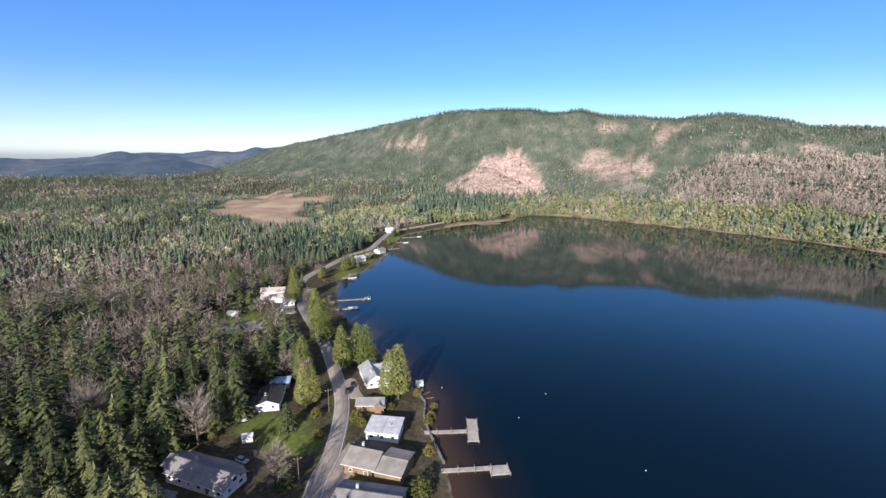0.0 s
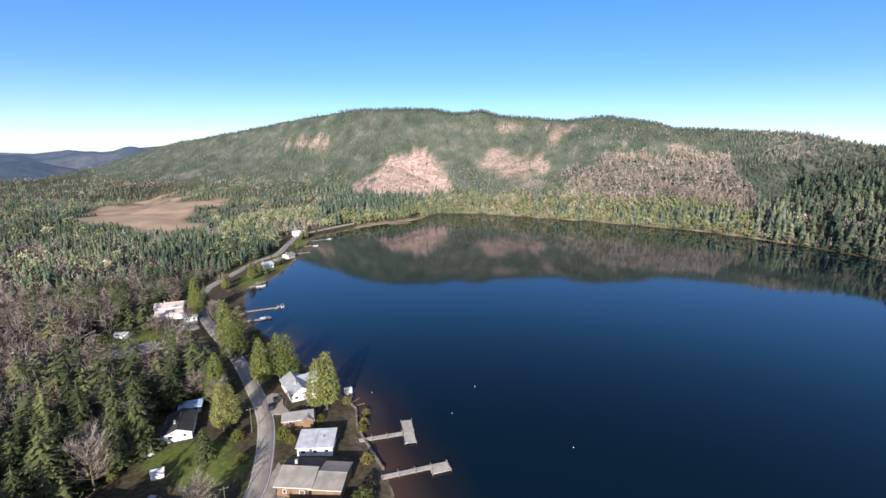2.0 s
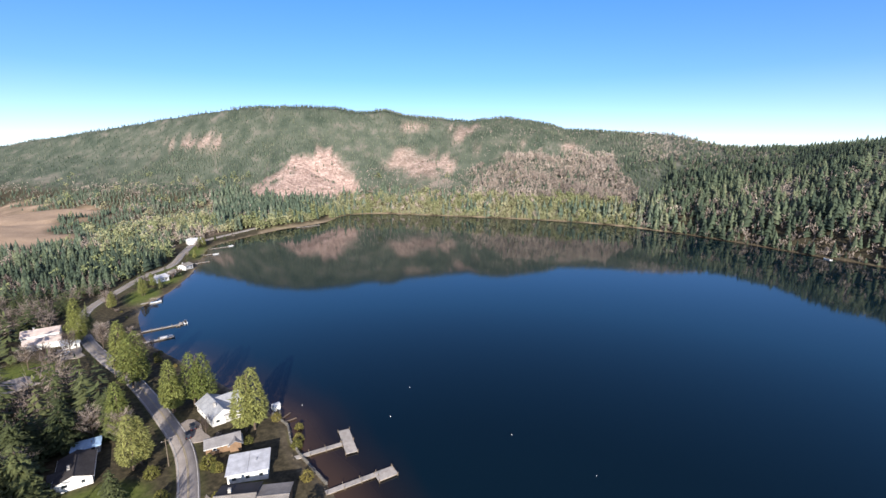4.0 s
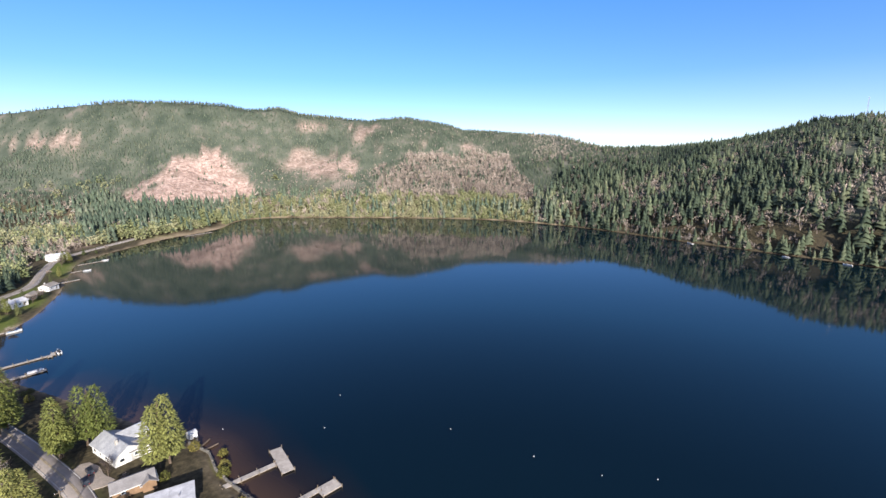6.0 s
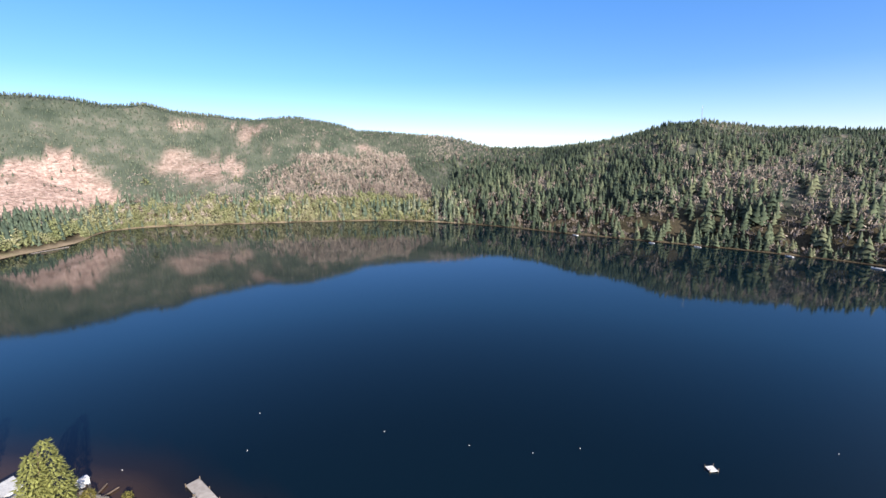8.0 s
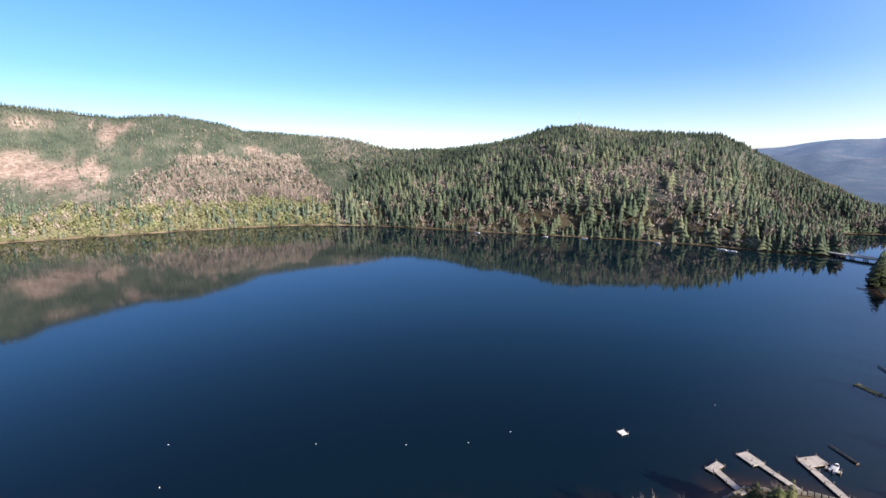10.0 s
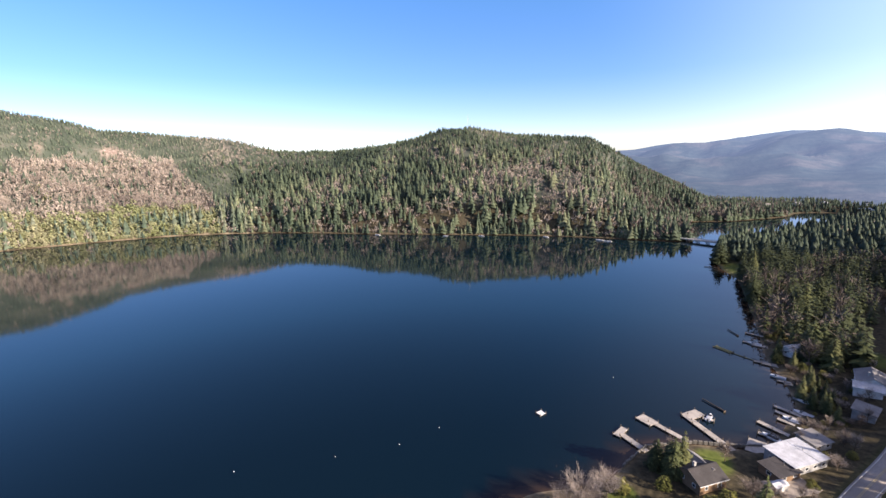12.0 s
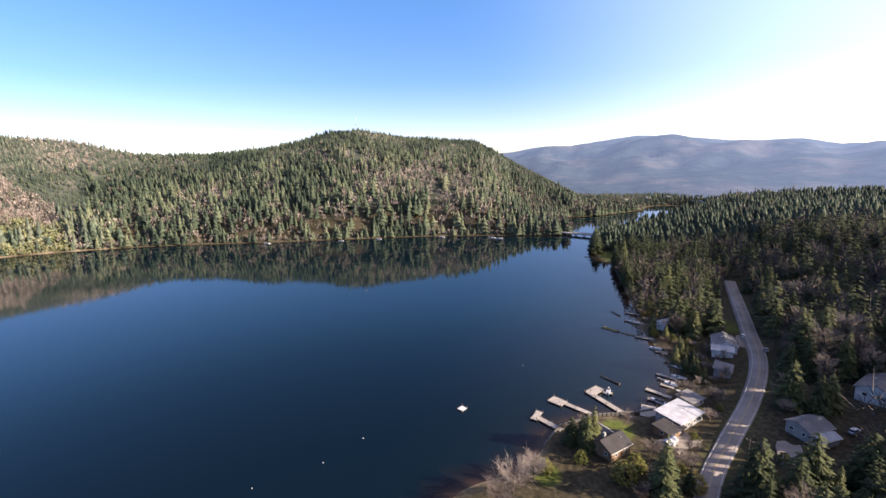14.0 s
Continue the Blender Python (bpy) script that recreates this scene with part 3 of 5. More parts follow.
def bare(seed, h, r, limbs, twigs):
    """A leafless broadleaf: trunk and limbs in one list, fine twigs in another."""
    g = np.random.default_rng(seed)
    V, F, V2, F2 = [], [], [], []
    stick(V, F, (0, 0, -0.6), (0.1, 0.1, h * 0.5), 0.28, 0.18)
    stick(V, F, (0.1, 0.1, h * 0.5), (0.3, 0.1, h * 0.9), 0.18, 0.05)
    for _ in range(limbs):
        t = g.uniform(0.22, 0.8)
        a = g.uniform(0, 2 * math.pi)
        L = r * g.uniform(0.6, 1.1) * (1.15 - 0.6 * t)
        p = np.array([0.1, 0.1, h * t])
        q = p + (math.cos(a) * L, math.sin(a) * L, L * g.uniform(0.5, 1.3))
        q[2] = min(q[2], h * 0.97)
        m = (p + q) / 2 + (0, 0, -0.1 * L)
        stick(V, F, p, m, 0.1, 0.06)
        stick(V, F, m, q, 0.06, 0.025)
        for _ in range(twigs):
            c = g.uniform(0.25, 1.0)
            b0 = p + (q - p) * c
            l2 = L * g.uniform(0.2, 0.55)
            d = np.array([math.cos(a) * 0.45 + g.normal(0, 0.6), math.sin(a) * 0.45 + g.normal(0, 0.6), g.uniform(0.0, 1.2)]) * l2
            s_ = np.cross(d, (0, 0, 1.0))
            s_ = s_ / (np.linalg.norm(s_) + 1e-9) * 0.034
            k = len(V2)
            V2 += [b0 - s_, b0 + s_, b0 + d]
            F2 += [(k, k + 1, k + 2)]
    return (np.array(V), np.array(F)), (np.array(V2), np.array(F2))


def bare_dome(seed, n, w):
    """A leafless crown seen from some way off: fine sprigs fanning from the ends of its limbs into an uneven dome."""
    g = np.random.default_rng(seed)
    V, F = [], []
    c = np.array([0, 0, 0.4])
    limbs = []
    for _ in range(11):
        a, e = g.uniform(0, 2 * math.pi), math.asin(g.uniform(-0.05, 1))
        limbs.append(np.array([math.cos(a) * math.cos(e), math.sin(a) * math.cos(e), 0.52 * math.sin(e)]) * g.uniform(0.55, 0.85))
    for q in range(n):
        d = limbs[q % len(limbs)]
        b = c + d * g.uniform(0.45, 1.0) + g.normal(0, 0.09, 3)
        tip = b + d * g.uniform(0.1, 0.45) + g.normal(0, 0.17, 3) * (1, 1, 0.6) + (0, 0, 0.05)
        s_ = np.cross(tip - b, g.normal(0, 1, 3))
        s_ *= w / (np.linalg.norm(s_) + 1e-9)
        k = len(V)
        V += [b - s_, b + s_, tip]
        F += [(k, k + 1, k + 2)]
    for d in limbs[:5]:
        k = len(V)
        V += [np.array([-0.03, 0.02, 0.0]), np.array([0.03, -0.02, 0.0]), c + d * 0.8]
        F += [(k, k + 1, k + 2)]
    return np.array(V), np.array(F)


def cone_far(seed, tiers, sides):
    """A small far conifer of stacked ragged skirts, one high and one wide."""
    g = np.random.default_rng(seed)
    V, F = [], []
    for t in range(tiers):
        z0, z1 = 0.08 + 0.8 * t / tiers, 0.08 + 0.8 * (t + 1.45) / tiers
        z1 = min(z1, 1.0) if t < tiers - 1 else 1.0
        rr = (1 - t / tiers) ** 0.85
        k = len(V)
        V.append(np.array([g.normal(0, 0.06), g.normal(0, 0.06), z1]))
        for q in range(sides):
            a = 2 * math.pi * (q + g.uniform(-0.3, 0.3)) / sides
            r2 = rr * (1.08 if q % 2 else 0.78) * g.uniform(0.8, 1.15)
            V.append(np.array([math.cos(a) * r2, math.sin(a) * r2, z0 - (0.05 if q % 2 else -0.05)]))
        for q in range(sides):
            F.append((k, k + 1 + q, k + 1 + (q + 1) % sides))
    return np.array(V), np.array(F)


def scatter(name, protos, P, z, hs, ws, tone, mat, label, category):
    """One joined wood: a prototype set down at many places."""
    g = np.random.default_rng(len(P))
    pick = g.integers(0, len(protos), len(P))
    VV, FF, TT, base = [], [], [], 0
    for k, (V, F) in enumerate(protos):
        sel = np.where(pick == k)[0]
        if not len(sel):
            continue
        a = g.uniform(0, 2 * math.pi, len(sel))
        c, s_ = np.cos(a)[:, None], np.sin(a)[:, None]
        x = (V[None, :, 0] * c - V[None, :, 1] * s_) * ws[sel][:, None] + P[sel][:, :1]
        y = (V[None, :, 0] * s_ + V[None, :, 1] * c) * ws[sel][:, None] + P[sel][:, 1:2]
        zz = V[None, :, 2] * hs[sel][:, None] + z[sel][:, None] - 0.3
        VV.append(np.stack([x, y, zz], -1).reshape(-1, 3))
        FF.append((F[None] + (np.arange(len(sel)) * len(V))[:, None, None] + base).reshape(-1, 3))
        TT.append(np.repeat(tone[sel], len(V)))
        base += len(sel) * len(V)
    me = tri_mesh(name, np.concatenate(VV), np.concatenate(FF), [("tone", np.concatenate(TT))])
    return tagged(link_mesh(name, me, mat), label, category, kind="stuff")


# places of trees: a jittered grid whose spacing grows with the range
rng = np.random.default_rng(4)
cand = []
for r0, r1, step in ((60, 330, 6.4), (330, 620, 5.6), (620, 1180, 5.3), (1180, 1900, 11.0), (1900, 2500, 17.0)):
    n = int(2 * r1 / step)
    gx, gy = np.meshgrid(np.arange(n) * step - r1, np.arange(n) * step - r1, indexing="ij")
    c = np.stack([gx, gy], -1).reshape(-1, 2) + rng.uniform(-0.48, 0.48, (n * n, 2)) * step
    rr = np.hypot(c[:, 0], c[:, 1])
    az = np.degrees(np.arctan2(c[:, 0], c[:, 1]))
    keep = (rr >= r0) & (rr < r1) & (((az > -62) & (az < 152)) | (rr < 330))
    cand.append(c[keep])
# a fringe of trees along the wooded banks
bank = catmull(SHORE, 40, True)
side = np.gradient(bank, axis=0)
side = np.stack([-side[:, 1], side[:, 0]], -1) / (np.linalg.norm(side, axis=1)[:, None] + 1e-9)
for o in (2.6, 5.0):
    for sg in (-1, 1):
        c = bank + sg * side * o + rng.uniform(-1, 1, bank.shape)
        c = c[rng.uniform(0, 1, len(c)) < 0.55]
        az = np.degrees(np.arctan2(c[:, 0], c[:, 1]))
        cand.append(c[(np.hypot(c[:, 0], c[:, 1]) > 270) & (az > -12) & (az < 112)])
TP = np.concatenate(cand)
tpl = plan(TP)
tz, ts, taz, tr, tu = tpl
tzone, n1, n2 = zones(TP, tpl)
tD = np.interp(taz, RIDGE[:, 0], RIDGE[:, 1])
on = (ts > 1.2) & ((tzone["slash"] < 0.35) | (rng.uniform(0, 1, len(TP)) < 0.05)) & (tzone["field"] < 0.4) & (tzone["grass"] < 0.4) & ((tr < tD + 130) | (taz < -18) | (taz > 99)) & ~((taz > 99) & (tr > np.interp(taz, [99, 118, 126], [980, 940, 790])))
on &= ~((taz > 99) & (tr > 215) & (tr < 900) & (rng.uniform(0, 1, len(TP)) < 0.15))
on &= ~((tr < 215) & (taz > 100) & (ts < 12)) & ~((tr < 112) & (taz > -8) & (taz < 48))
on &= ~((taz > 50) & (taz <= 99) & (tr > 350) & (ts > 6) & (rng.uniform(0, 1, len(TP)) < 0.22 + 0.3 * (n2 > 0.4)))
on &= ~((taz < 0) & (taz > -18) & (ts < 27 + 12 * n2) & (tr > 300) & (tr < 640)) & ~((taz > 0) & (taz < 9) & (ts < 15) & (tr > 560))
on &= ~((tr < 330) & (taz < 12) & (ts < 40)) & ~((tr < 175) & (taz > 50) & (ts < 33))
on &= seg_dist(TP, ROAD_LINE, False) > 8.5
# building plots: x, y, clear radius
PLOTS = [(-28, 174, 15), (-27, 153, 10), (-19, 137, 11), (-18, 121, 15), (-19, 104, 14), (-67, 158, 13), (-115, 282, 20), (-66, 113, 19), (-54, 97, 13), (-60, 125, 9), (-84, 104, 9), (-65, 134, 8),
         (-65, 562, 14), (-66, 440, 12), (-80, 399, 12), (-268, 475, 12), (-124, 252, 9), (82, -15, 11), (95, -45, 14), (146, -95, 14), (125, -81, 9), (82, -79, 14),
         (93, -114, 14), (195, -168, 13), (84, -36, 9), (-104, 258, 9), (-100, 215, 13), (-12, 150, 9), (-10, 172, 8), (110, -70, 12), (178, -84, 7), (-55, 140, 11), (104, -98, 8),
         (60, 20, 6), (58, 46, 14), (38, 45, 16), (72, -68, 13), (84, -99, 11), (64, -50, 9), (452, -160, 9), (470, -126, 9)]
for x, y, c in PLOTS:
    on &= np.hypot(TP[:, 0] - x, TP[:, 1] - y) > c
# bare and leafy shares of the woods
pb = np.full(len(TP), 0.1)
left = taz < -4
pb = np.where(left & (tr < 700), 0.5 + 0.5 * n1 + 0.3 * n2, pb)
pb = np.where(left & (tr < 235), 0.3 + 0.4 * n1, pb)
pb = np.where(left & (tr >= 700), 0.36 + 0.45 * n1 + 0.25 * n2, pb)
pb = np.where((taz < 27) & (tz > 45) & (tr > 700), 0.0, pb)
pb = np.where((taz > 12) & (taz < 30) & (tz < 75) & (tr > 400), 0.55 + 0.4 * n2, pb)
alder = (taz > 27) & (taz < 47) & (tz > 18) & (tz < np.interp(taz, [27, 36, 43, 47], [70, 100, 95, 40]) + 14 * n2) & (tr > 400)
pb = np.where(alder, 0.92, pb)
pb = np.where((taz >= 47) & (taz < 100) & (tr > 350), 0.28 + 0.6 * n1, pb)
pb = np.where((taz > 97), 0.14 + 0.35 * n1, pb)
pl_ = np.where((taz > -6) & (taz < 50) & (ts < 55 + 25 * n2) & (tr > 350), 0.78, 0.02)
pl_ = np.where((taz > 47) | (tz > 60), 0.0, pl_)
pl_ = np.where(left & (tr < 420), 0.0, np.where(left & (tr < 750), 0.03 + 0.15 * (taz > -16), pl_))
roll_ = rng.uniform(0, 1, len(TP))
kindof = np.where(roll_ < pl_, 2, np.where(rng.uniform(0, 1, len(TP)) < pb, 1, 0))
blur = taz + 5 * n1 + rng.uniform(-3, 3, len(TP))
high = (taz > -26) & (blur < 50) & (tz > 30) & (tr > 500)
share = smooth((taz + 36 + 7 * n1) / 12) * smooth((53 + 6 * n1 - taz) / 10) * smooth((tr - 540 - 60 * n1) / 120)
kindof = np.where((kindof == 0) & (rng.uniform(0, 1, len(TP)) < share), 3, kindof)
th = np.where(high, rng.uniform(4.0, 7.2, len(TP)), rng.uniform(14, 25, len(TP)))
th = np.where(left & (tr > 330) & ~high, rng.uniform(9, 16, len(TP)), th)
th = np.where(left & (tr > 620) & ~high, rng.uniform(4.5, 9, len(TP)) + 5 * (n2 > 0.35), th)
th = np.where((blur >= 50) & (taz < 104) & (tr > 350), (9 + 15 * rng.beta(2, 2.4, len(TP))) * (1.08 - 0.66 * smooth(tu * 1.25 - 0.1)), th)
th = np.where((kindof == 1) & ~high, th * 0.75, th)
th = np.where(alder, rng.uniform(10, 16, len(TP)), th)
th = np.where((kindof == 2), rng.uniform(8, 15, len(TP)), th)
th *= np.where(fbm(TP, 1 / 22, 2, 12) > 0.1, 1.12, 0.9)
tone = np.clip(0.42 + 0.35 * n1 + rng.normal(0, 0.2, len(TP)), 0, 1)
# main hillside lightened in tone, standing for the haze over it
tone = np.where((taz > -26) & (taz < 50) & (tr > 500), np.clip(tone + 0.22, 0, 1), tone)
tone = np.where((taz >= 50) & (tr > 350), np.clip(tone + 0.02, 0, 1), tone)
# left bare trees darkened towards the foreground, deep shade put into their tone
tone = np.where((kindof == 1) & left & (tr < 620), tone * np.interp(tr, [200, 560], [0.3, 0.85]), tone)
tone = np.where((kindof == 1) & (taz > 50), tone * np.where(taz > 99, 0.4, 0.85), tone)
edge = (ts < 6) & (tr > 270)
th = np.where(edge, th * rng.uniform(0.3, 0.8, len(TP)), th)
th = np.where((taz > 99) & (tr > 215), rng.uniform(11, 21, len(TP)), th)
th = np.where((taz > 99) & (tr > 760), rng.uniform(6, 10, len(TP)), th)
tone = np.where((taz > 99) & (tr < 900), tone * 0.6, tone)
tone = np.where((kindof == 0) & (taz > 50) & (taz < 100), np.clip(tone + 0.3 * n2, 0, 1), tone)
th = np.where((kindof == 0) & (tr < 300) & left, rng.uniform(16, 28, len(TP)), th)
near = (tr < 190) & (taz > -58) & (taz < 142)
far_ = on & ~near
mid = far_ & (tr < 400) & (taz > -60) & (taz < 146)
fars = far_ & ~mid
mid_fir = [(lambda V, F: (V / (4.4, 4.4, 20.0), F))(*conifer(70 + k, 20.0, 4.0, 12, 8, 0)) for k in range(3)]
mid_bare = [bare_dome(80 + k, 104, 0.018) for k in range(4)]
far_bare = [bare_dome(90 + k, 27, 0.066) for k in range(4)]
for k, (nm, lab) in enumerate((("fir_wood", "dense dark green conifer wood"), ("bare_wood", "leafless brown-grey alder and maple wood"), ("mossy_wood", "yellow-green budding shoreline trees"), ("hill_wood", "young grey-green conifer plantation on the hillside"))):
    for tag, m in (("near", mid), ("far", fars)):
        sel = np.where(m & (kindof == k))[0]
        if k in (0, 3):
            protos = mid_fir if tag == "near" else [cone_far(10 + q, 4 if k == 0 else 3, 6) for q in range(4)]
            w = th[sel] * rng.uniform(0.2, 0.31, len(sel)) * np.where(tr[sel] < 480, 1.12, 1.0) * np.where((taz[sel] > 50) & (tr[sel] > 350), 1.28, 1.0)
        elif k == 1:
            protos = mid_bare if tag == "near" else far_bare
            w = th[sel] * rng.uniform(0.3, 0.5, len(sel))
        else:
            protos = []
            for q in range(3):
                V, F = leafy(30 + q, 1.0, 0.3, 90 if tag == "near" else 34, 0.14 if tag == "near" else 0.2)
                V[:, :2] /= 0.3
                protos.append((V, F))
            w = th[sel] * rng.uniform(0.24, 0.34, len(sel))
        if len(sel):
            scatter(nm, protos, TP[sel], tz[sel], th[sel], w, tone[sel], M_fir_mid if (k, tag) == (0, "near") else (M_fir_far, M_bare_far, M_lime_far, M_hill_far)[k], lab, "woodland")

# felled stems and slash left on the cleared slopes
lie = np.repeat(TP[(tzone["slash"] > 0.45) & (tr > 500)], 3, axis=0)
lie = lie + rng.uniform(-4, 4, lie.shape)
bar = [(np.array([(-1, -0.07, 0.45), (1, -0.06, 0.5), (1, 0.06, 0.75), (-1, 0.07, 0.7)]), np.array([(0, 1, 2), (0, 2, 3)]))]
scatter("felled_logs", bar, lie, plan(lie)[0], np.ones(len(lie)), rng.uniform(1.5, 4.5, len(lie)), rng.uniform(0.3, 1, len(lie)), M_bare_far, "pale felled logs and slash on the cleared slope", "logs")


def tree(name, label, group, crown, crown_mat, h, trunk_r, x, y, size=1.0, turn=0.0, limbs=None, stems=((0, 0),)):
    ob = thing(name, label, "tree", x, y, height(x, y) - 0.1, turn, group)
    bm = bmesh.new()
    for sx, sy in stems:
        tube(bm, (sx, sy, -0.5), (sx * 0.6, sy * 0.6, h * 0.45), trunk_r, trunk_r * 0.65)
        tube(bm, (sx * 0.6, sy * 0.6, h * 0.45), (0, 0, h * 0.93), trunk_r * 0.65, 0.05)
    part("trunk", bm, M_bark, ob)
    if limbs:
        link_mesh("branchwork", tri_mesh("branchwork", *limbs), M_bark, ob)
    link_mesh("crown", tri_mesh("crown", *crown), crown_mat, ob)
    ob.scale = (size, size, size)
    return ob


first = {}


def plant(key, x, y, size, turn):
    """Sets a tree of one of the kinds below; repeats share the first one's meshes."""
    z = height(x, y) - 0.1
    if key in first:
        ob = copy_thing(first[key], pose(x, y, z, 0, 0, turn))
        ob.scale = (size, size, size)
        return ob
    kind_, seed = key
    if kind_ == "fir":
        h = 22
        ob = tree("fir_tree", "tall dark green fir with drooping ragged boughs", "firs near the shore", conifer(seed, h, 4.6, 25, 11, 5), M_fir, h, 0.35, x, y)
    elif kind_ == "broadfir":
        h = 20
        ob = tree("hemlock_tree", "broad bushy green conifer with layered boughs", "broad conifers near the shore", conifer(seed, h, 6.0, 22, 13, 5, 0.06, 0.6), M_fir, h, 0.4, x, y)
    elif kind_ == "cedar":
        h = 24
        ob = tree("cedar_tree", "tall dense yellow-green cedar by the road", "cedars by the road", cedar_crown(seed, h, 4000, CEDAR_TOPS[seed]), M_cedar, h, 0.42, x, y, stems=[(u_ * 0.7, v_ * 0.7) for u_, v_, _, _ in CEDAR_TOPS[seed][:2]])
    elif kind_ == "shrub":
        h = 4
        ob = tree("shrub", "rounded olive garden shrub", "garden shrubs", leafy(seed, h, 2.0, 420, 0.6, 0.02, 6, 0.2), M_shrub, h, 0.12, x, y)
    elif kind_ == "willow":
        h = 8
        li, tw = bare(seed, h, 6.0, 60, 30)
        ob = tree("bare_thicket", "spreading leafless tan-brown shrub thicket", "bare broadleaf trees", tw, M_twig, h, 0.2, x, y, limbs=li)
    else:
        h = 16
        li, tw = bare(seed, h, 5.2, 56, 46)
        ob = tree("bare_tree", "leafless grey-brown broadleaf tree with fine twigs", "bare broadleaf trees", tw, M_twig, h, 0.28, x, y, limbs=li)
    ob.scale = (size, size, size)
    first[key] = ob
    return ob


# named trees beside the road, houses and docks
for x, y, size, k in ((-18.5, 160.5, 0.98, 0), (-36, 187, 0.92, 1), (-44.5, 183, 0.88, 2), (-61, 213, 0.98, 1), (-68, 226, 1.05, 2), (-58.5, 173, 0.86, 2), (-50.8, 153.5, 0.78, 0), (-97, 278, 1.0, 2)):
    plant(("cedar", k), x, y, size, 77 * k + 3 * x)
for x, y, size, k in ((-54, 139, 0.55, 0), (-45, 112, 0.5, 1), (-95, 156, 1.05, 0), (-90, 162, 0.95, 1), (-101, 150, 0.9, 2), (-148, 165, 1.0, 0), (-147, 180, 1.0, 1), (-133, 190, 0.95, 2),
                      (-137, 139, 1.05, 1), (84, -8, 0.62, 2), (87, -4, 0.5, 0), (172, -88, 0.95, 1), (233, -112, 0.9, 0), (240, -120, 0.9, 2), (178, -95, 0.8, 0), (250, -132, 0.9, 1), (88, -8, 0.45, 1)):
    plant(("broadfir", k), x, y, size, 50 * k + 7 * x)
for x, y, size, k in ((172, -106, 0.85, 0), (310, -123, 0.95, 1), (322, -128, 0.9, 2), (300, -126, 0.85, 0), (-152, 318, 0.9, 1), (86, -11, 0.62, 2), (-96, 292, 0.8, 0), (62, -28, 0.4, 1), (66, -24, 0.45, 2)):
    plant(("fir", k), x, y, size, 40 * k + 5 * x)
for x, y, size, k in ((-90, 132, 0.9, 0), (-76, 142, 0.5, 1), (-83, 262, 0.9, 1), (-108, 250, 0.8, 0), (-100, 245, 0.85, 1), (-96, 262, 0.8, 0), (240, -158, 0.8, 1), (93, -25, 0.45, 0), (178, -160, 0.7, 1), (120, -78, 0.4, 0), (-86, 275, 0.7, 0)):
    plant(("bare", k), x, y, size, 33 * k + 9 * x)
for x, y, size, k in ((67, 19, 1.0, 0), (72, 12, 0.8, 1), (60, 24, 0.9, 1), (95, -12, 0.55, 0), (66, -22, 0.55, 1), (-74, 345, 0.5, 0), (-70, 405, 0.7, 1)):
    plant(("willow", k), x, y, size, 61 * k + 4 * x)
for x, y, size, k in ((-6, 109, 1.5, 0), (-31, 145, 1.0, 1), (-5, 146, 0.8, 0), (-4, 150, 0.8, 1), (-3, 157, 0.7, 0), (-28, 129, 0.6, 1), (75, 8, 1.1, 0), (68, -13, 1.5, 1), (72, -18, 1.3, 0), (-78, 135, 0.8, 1), (-29, 142, 0.6, 0),
                      (63, -30, 1.3, 1), (71, -62, 0.8, 0), (-10, 165, 0.8, 0), (-42, 135, 0.8, 1), (-4, 128, 0.8, 1), (60, -60, 1.2, 0), (-46, 147, 0.9, 0), (78, -4, 0.9, 1)):
    plant(("shrub", k), x, y, size, 71 * k + 4 * x)
# garden growth between the road and the water
g_ = np.random.default_rng(17)
for n_ in range(90):
    x = float(g_.uniform(60, 165))
    y = float(np.interp(x, [60, 80, 104, 130, 165], [-20, -38, -62, -84, -104]) + g_.uniform(-4, 13))
    pz = plan([(x, y)])
    clash = min(math.hypot(x - a, y - b) - 0.62 * c for a, b, c in PLOTS)
    if pz[1][0] < 2 or clash < 0 or float(seg_dist(np.array([(x, y)]), ROAD_LINE, False)[0]) < 5.5:
        continue
    plant((("shrub", "willow", "shrub", "bare")[n_ % 4], n_ % 2), x, y, float(g_.uniform(0.3, 0.8)) * (0.5 if n_ % 4 == 3 else 0.8), 40 * n_)
# the shaded side of the road, and the bank behind the moorings
for n_ in range(120):
    x = float(g_.uniform(72, 215))
    y = float(np.interp(x, [63, 80, 104, 129, 158, 201, 239], [-34, -51, -77, -99, -116, -141, -163]) - g_.uniform(8, 44))
    clash = min(math.hypot(x - a, y - b) - 0.8 * c for a, b, c in PLOTS)
    if clash < 0 or float(seg_dist(np.array([(x, y)]), ROAD_LINE, False)[0]) < 6.5:
        continue
    kind_ = ("broadfir", "bare", "shrub", "broadfir", "willow")[n_ % 5]
    plant((kind_, n_ % 2), x, y, float(g_.uniform(0.5, 0.85)) * {"shrub": 1.1, "willow": 0.7}.get(kind_, 1.0), 40 * n_)
for n_ in range(70):
    x = float(g_.uniform(108, 215))
    y = float(np.interp(x, [108, 118, 132, 154, 175, 214], [-45, -53, -63, -69, -72, -85]) - g_.uniform(2, 15))
    clash = min(math.hypot(x - a, y - b) - 0.6 * c for a, b, c in PLOTS)
    if plan([(x, y)])[1][0] < 1.2 or clash < 0 or float(seg_dist(np.array([(x, y)]), ROAD_LINE, False)[0]) < 5.5:
        continue
    plant((("shrub", "willow", "fir", "shrub")[n_ % 4], n_ % 2), x, y, float(g_.uniform(0.25, 0.5)) * (2.0 if n_ % 2 == 0 and n_ % 4 == 0 else 1.0), 55 * n_)
